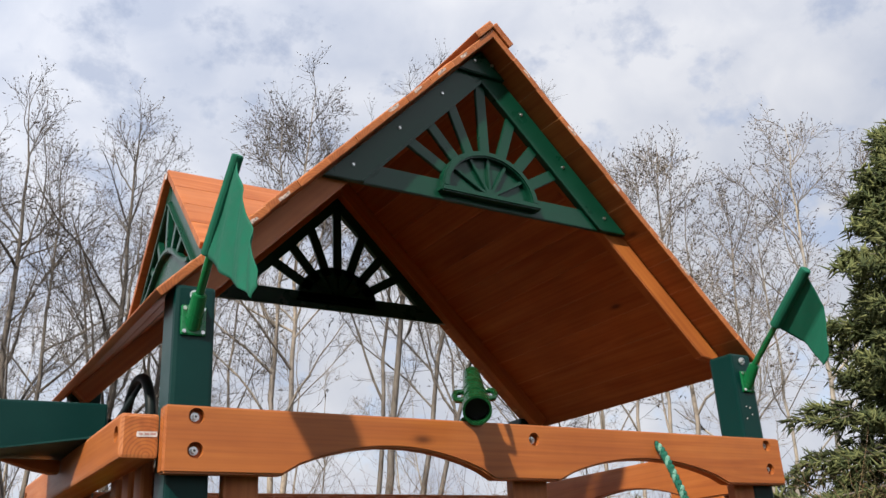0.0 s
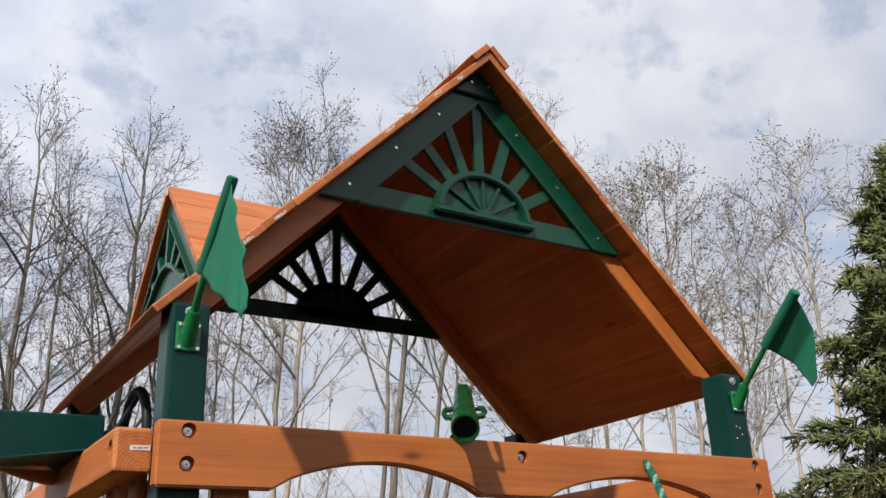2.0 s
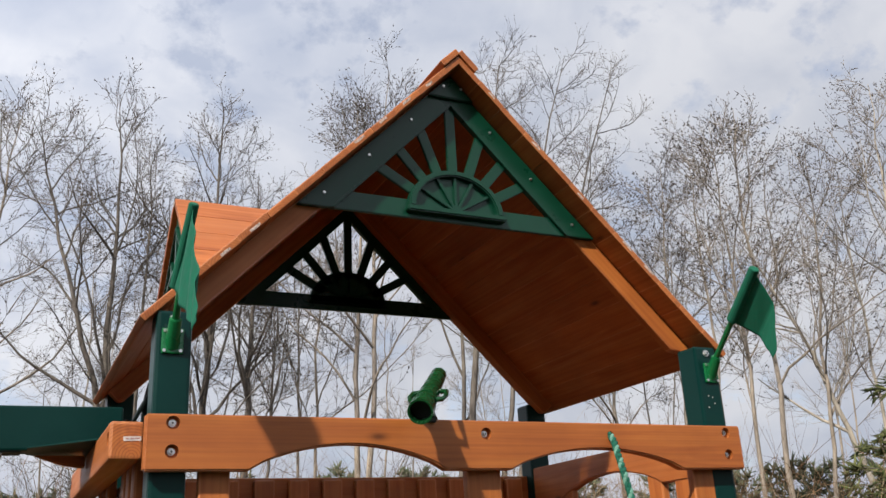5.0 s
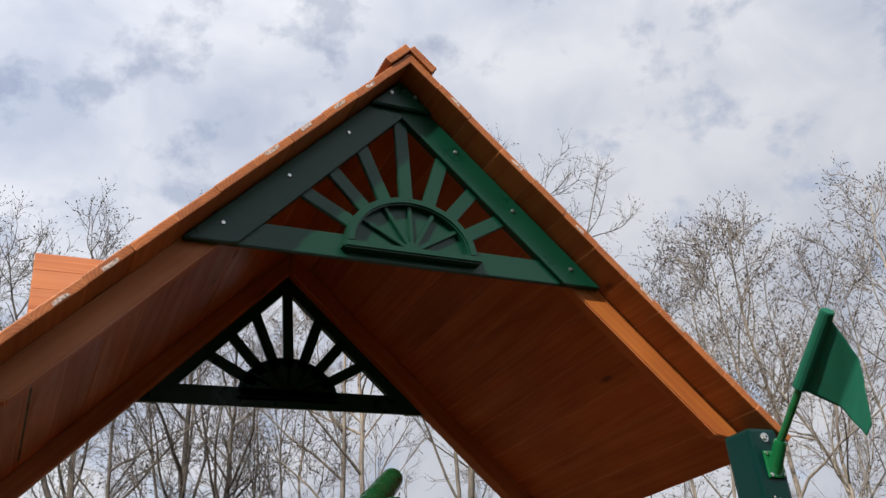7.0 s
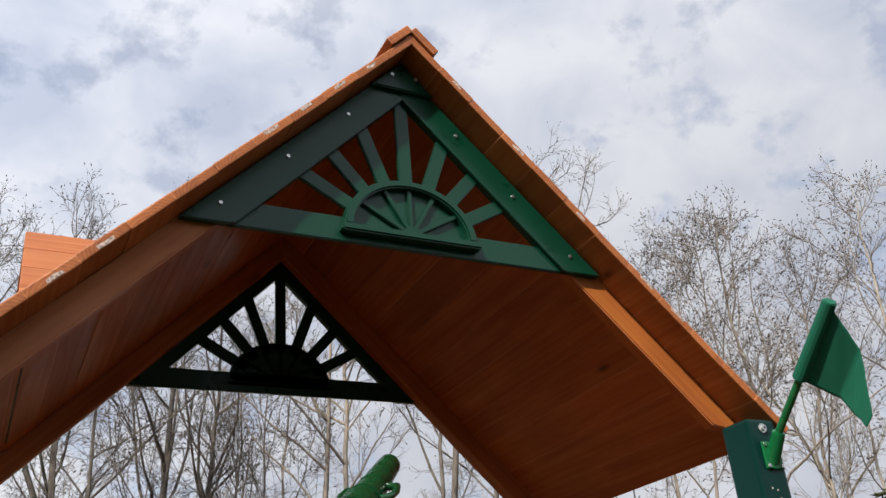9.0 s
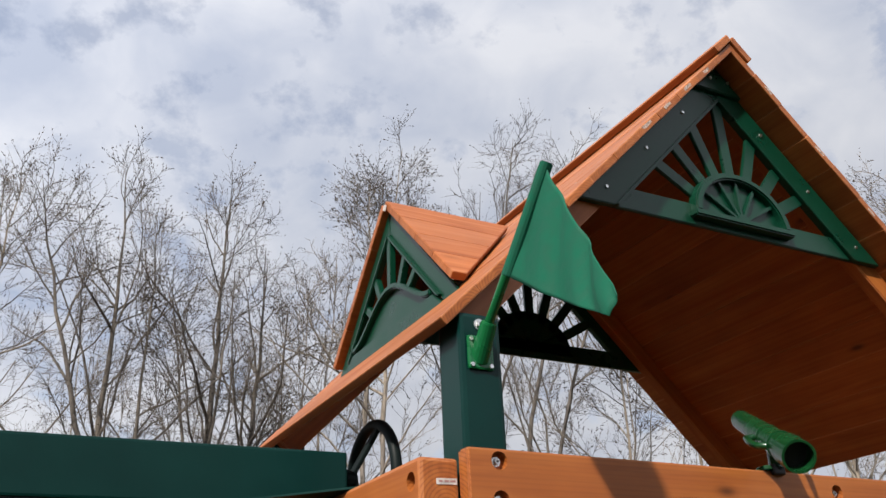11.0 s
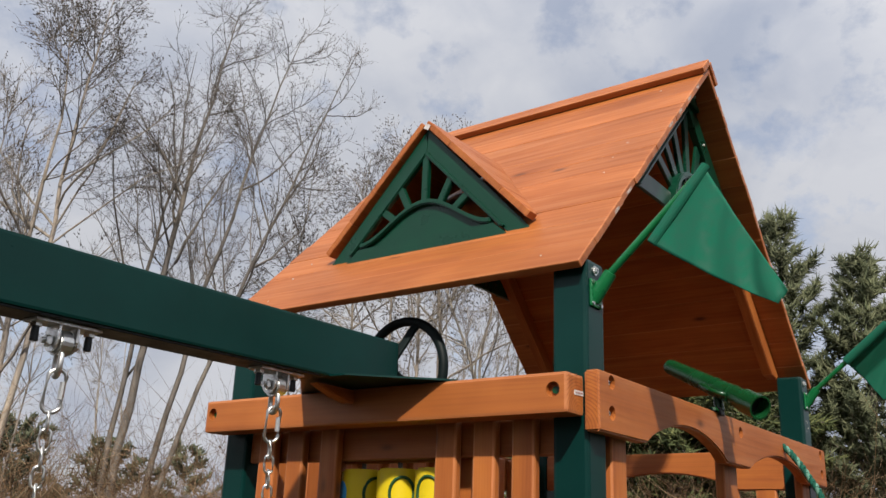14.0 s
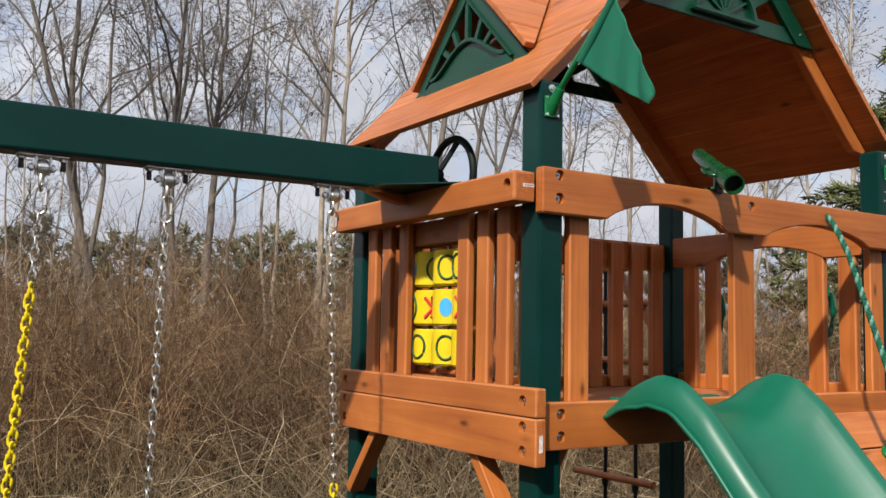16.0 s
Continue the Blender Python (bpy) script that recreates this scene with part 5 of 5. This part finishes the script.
# ---- evergreens ----
def spikes(rng, p, d, size, fat=1.0):
    """Thin pointed needles, bundled as slender three-sided spikes."""
    n = len(p)
    p, d = np.array(p), np.array(d)
    d /= np.linalg.norm(d, axis=1)[:, None]
    u = np.cross(d, rng.normal(0, 1, (n, 3)))
    u /= np.linalg.norm(u, axis=1)[:, None] + 1e-9
    v = np.cross(d, u)
    L = size * rng.uniform(0.6, 1.4, (n, 1))
    W = fat * L * rng.uniform(0.08, 0.13, (n, 1))
    verts = np.stack([p + u * W, p - 0.5 * u * W + 0.87 * v * W, p - 0.5 * u * W - 0.87 * v * W, p + d * L], 1)
    tri = np.array([[3, 0, 1], [3, 1, 2], [3, 2, 0]])
    return verts.reshape(-1, 3), (tri[None] + (np.arange(n) * 4)[:, None, None]).reshape(-1, 3)


def conifer(seed, b, d, height, width, limbs, shoot, needles, material, label, group="evergreens", fat=1.0, droop=0.13, full=1.0, rise=0.05, hang=(-0.85, 0.10), spread=0.42, tuft=0.42, least=0.62):
    """An evergreen: limbs at every height, side shoots along them, needles round each shoot."""
    rng = np.random.default_rng(seed)
    base = at_bearing(b, d)
    tree = thing("evergreen_tree", base, label, "evergreen tree", group)
    o = np.array(base)
    trunk = [(o + np.array([0, 0, height * k / 8]), height * 0.015 * (1 - k / 8.3) + 0.004) for k in range(9)]
    wood_paths = [([t[0] for t in trunk], [t[1] for t in trunk])]
    sp, sd_, sl = [], [], []
    for w in range(limbs):
        f = 0.03 + 0.955 * ((w + rng.uniform(0, 1)) / limbs) ** 1.15
        a = w * 2.39996 + rng.uniform(-0.5, 0.5)
        L = (width * (1 - f) ** full + 0.05) * rng.uniform(least, 1.12)
        dd = np.array([math.cos(a), math.sin(a), rise + 0.75 * f ** 2])
        dd /= np.linalg.norm(dd)
        line, n = [o + np.array([0, 0, height * f])], 6
        for i in range(n):
            dd = dd + np.array([0, 0, -droop if i < 4 else 0.8 * droop]) + rng.normal(0, 0.06, 3)
            dd /= np.linalg.norm(dd)
            line.append(line[-1] + dd * L / n)
        wood_paths.append((line, [0.004 + 0.008 * L * (1 - i / 7) for i in range(n + 1)]))
        for _ in range(int(L / shoot * 6.5) + 5):
            u = rng.uniform(0.10, 1.0) ** 0.75
            p, fw, _k = along(rng, line, u)
            side = np.cross(fw, [0, 0, 1.0]) * rng.choice([-1, 1])
            way = fw * rng.uniform(0.5, 1.0) + side * rng.uniform(0.1, 0.95) + np.array([0, 0, rng.uniform(*hang)])
            sp.append(p)
            sd_.append(way / np.linalg.norm(way))
            sl.append(shoot * rng.uniform(0.55, 1.5) * (1.2 - 0.5 * u))
    p, w, L = np.array(sp), np.array(sd_), np.array(sl)
    n = len(p)
    at, out = [], []
    for e in range(needles):
        share = (e + rng.uniform(0, 1, (n, 1))) / needles
        sag = np.array([0, 0, -0.35]) * (share ** 2) * L[:, None]
        at.append(p + w * share * L[:, None] + sag)
        out.append(w * 0.85 + rng.normal(0, spread, (n, 3)))
    tubes("trunk", wood_paths, BARK_DARK, tree, 4, "trunk and branches")
    v, t = spikes(rng, np.concatenate(at), np.concatenate(out), shoot * tuft, fat)
    put_mesh("crown", mesh_from("crown", v, np.zeros((0, 4), int), t), material, tree, None, "needled shoots")
    return tree


SPRUCE, PINE = "dark green spruce with drooping needled branches", "olive green pine beyond the brush"
conifer(31, 62.1, 13.5, 7.75, 3.75, 520, 0.22, 5, NEEDLE, SPRUCE, "evergreens", 1.15, 0.14, 0.93, 0.16, (-0.85, 0.45), 0.58, 0.62, 0.42)
for seed, b, d, h, w in ((32, 70.2, 15.2, 7.3, 2.3), (33, 74.8, 14.6, 6.3, 2.3), (34, 66.5, 20.0, 7.4, 2.6), (35, 80.5, 14.6, 6.0, 2.3)):
    conifer(seed, b, d, h, w, 110, 0.27, 9, PINE_NEEDLE, PINE, "evergreens", 0.75, -0.10, 0.62, 0.30, (-0.15, 0.95), 0.75, 0.60)
rngc = np.random.default_rng(5)
for k in range(25):
    far = rngc.uniform(21, 27)
    bb = -7 + 1.95 * k + rngc.uniform(-0.7, 0.7) if k < 18 else 30.0 + 4.5 * (k - 18) + rngc.uniform(-1.0, 1.0)
    slope = rngc.uniform(0.090, 0.124) if 5 < bb < 27 else rngc.uniform(0.076, 0.104)
    conifer(40 + k, bb, far, 1.25 + far * slope, rngc.uniform(1.6, 2.2), 42, 0.31, 4, NEEDLE_FAR, "rounded evergreen bush far beyond the brush", "far evergreens", 1.5, 0.02, 0.46, 0.35, (-0.3, 0.8), 0.7, 0.50)


# ---- brush and dry grass ----
def stalks(name, seed, count, place, h0, h1, r, lean, material, label, branch=0.0, wander=0.13):
    """A thicket of thin arching stalks as one mass."""
    rng = np.random.default_rng(seed)
    paths = []
    for _ in range(count):
        x, y = place(rng)
        z = ground_height(x, y) - 0.02
        h = rng.uniform(h0, h1) * (0.95 + 0.35 * noise.noise(Vector((x * 0.55, y * 0.55, 7.0))))
        b = math.degrees(math.atan2(x - EYE0.x, y - EYE0.y))
        h *= 1.0 - 0.10 * min(1.0, max(0.0, (b - 44) / 8)) if b < 90 else 1.0
        d = np.array([rng.normal(0, lean), rng.normal(0, lean), 1.0])
        pts = bend(rng, (x, y, z), d / np.linalg.norm(d), h, 5, wander, -0.05)
        paths.append((pts, [r, r * 0.9, r * 0.75, r * 0.6, r * 0.4, r * 0.2]))
        if branch:
            for _ in range(int(rng.poisson(branch))):
                k = int(rng.integers(1, 5))
                dd = pts[k] - pts[k - 1]
                dd /= np.linalg.norm(dd)
                l2 = bend(rng, pts[k], side_way(rng, dd, rng.uniform(0.4, 1.3)), h * rng.uniform(0.12, 0.36), 3, 0.3, -0.05)
                paths.append((l2, [r * 0.55, r * 0.45, r * 0.35, r * 0.2]))
    v, q = tube_arrays(paths, 3)
    ob = put_mesh(name, mesh_from(name, v, q), material, None)
    return tagged(ob, label, name.replace("_", " "), kind="stuff")


def in_sector(b0, b1, d0, d1, power=0.7):
    def place(rng):
        b, d = rng.uniform(b0, b1), d0 + (d1 - d0) * rng.uniform() ** power
        p = at_bearing(b, d)
        return p.x, p.y
    return place


stalks("brush", 51, 6000, in_sector(-14, 82, 7.6, 12.0), 1.9, 3.65, 0.0042, 0.34, BRUSH, "dense brown leafless brush behind the tower", 5.0, 0.30)
stalks("brush", 52, 3400, in_sector(-14, 82, 12.0, 20.0), 2.1, 3.7, 0.0075, 0.28, BRUSH, "tall brown leafless brush farther off", 2.6, 0.18)
# never in view: an added ring of thick stalks that blocks light from the low sky
stalks("brush", 54, 1300, in_sector(102, 334, 10.0, 16.0), 4.0, 6.4, 0.0520, 0.20, BRUSH, "unseen tall brown brush added to block low sky light", 1.5)
stalks("dry_grass", 53, 4400, in_sector(-15, 85, 4.2, 9.5), 0.35, 1.05, 0.0030, 0.55, DRY_GRASS, "pale dry grass before the brush", 0.3)
stalks("dead_stems", 55, 460, in_sector(-14, 82, 6.4, 8.6), 1.1, 2.3, 0.0050, 1.7, DEAD, "pale arching dead stems through the brush", 1.2, 0.34)
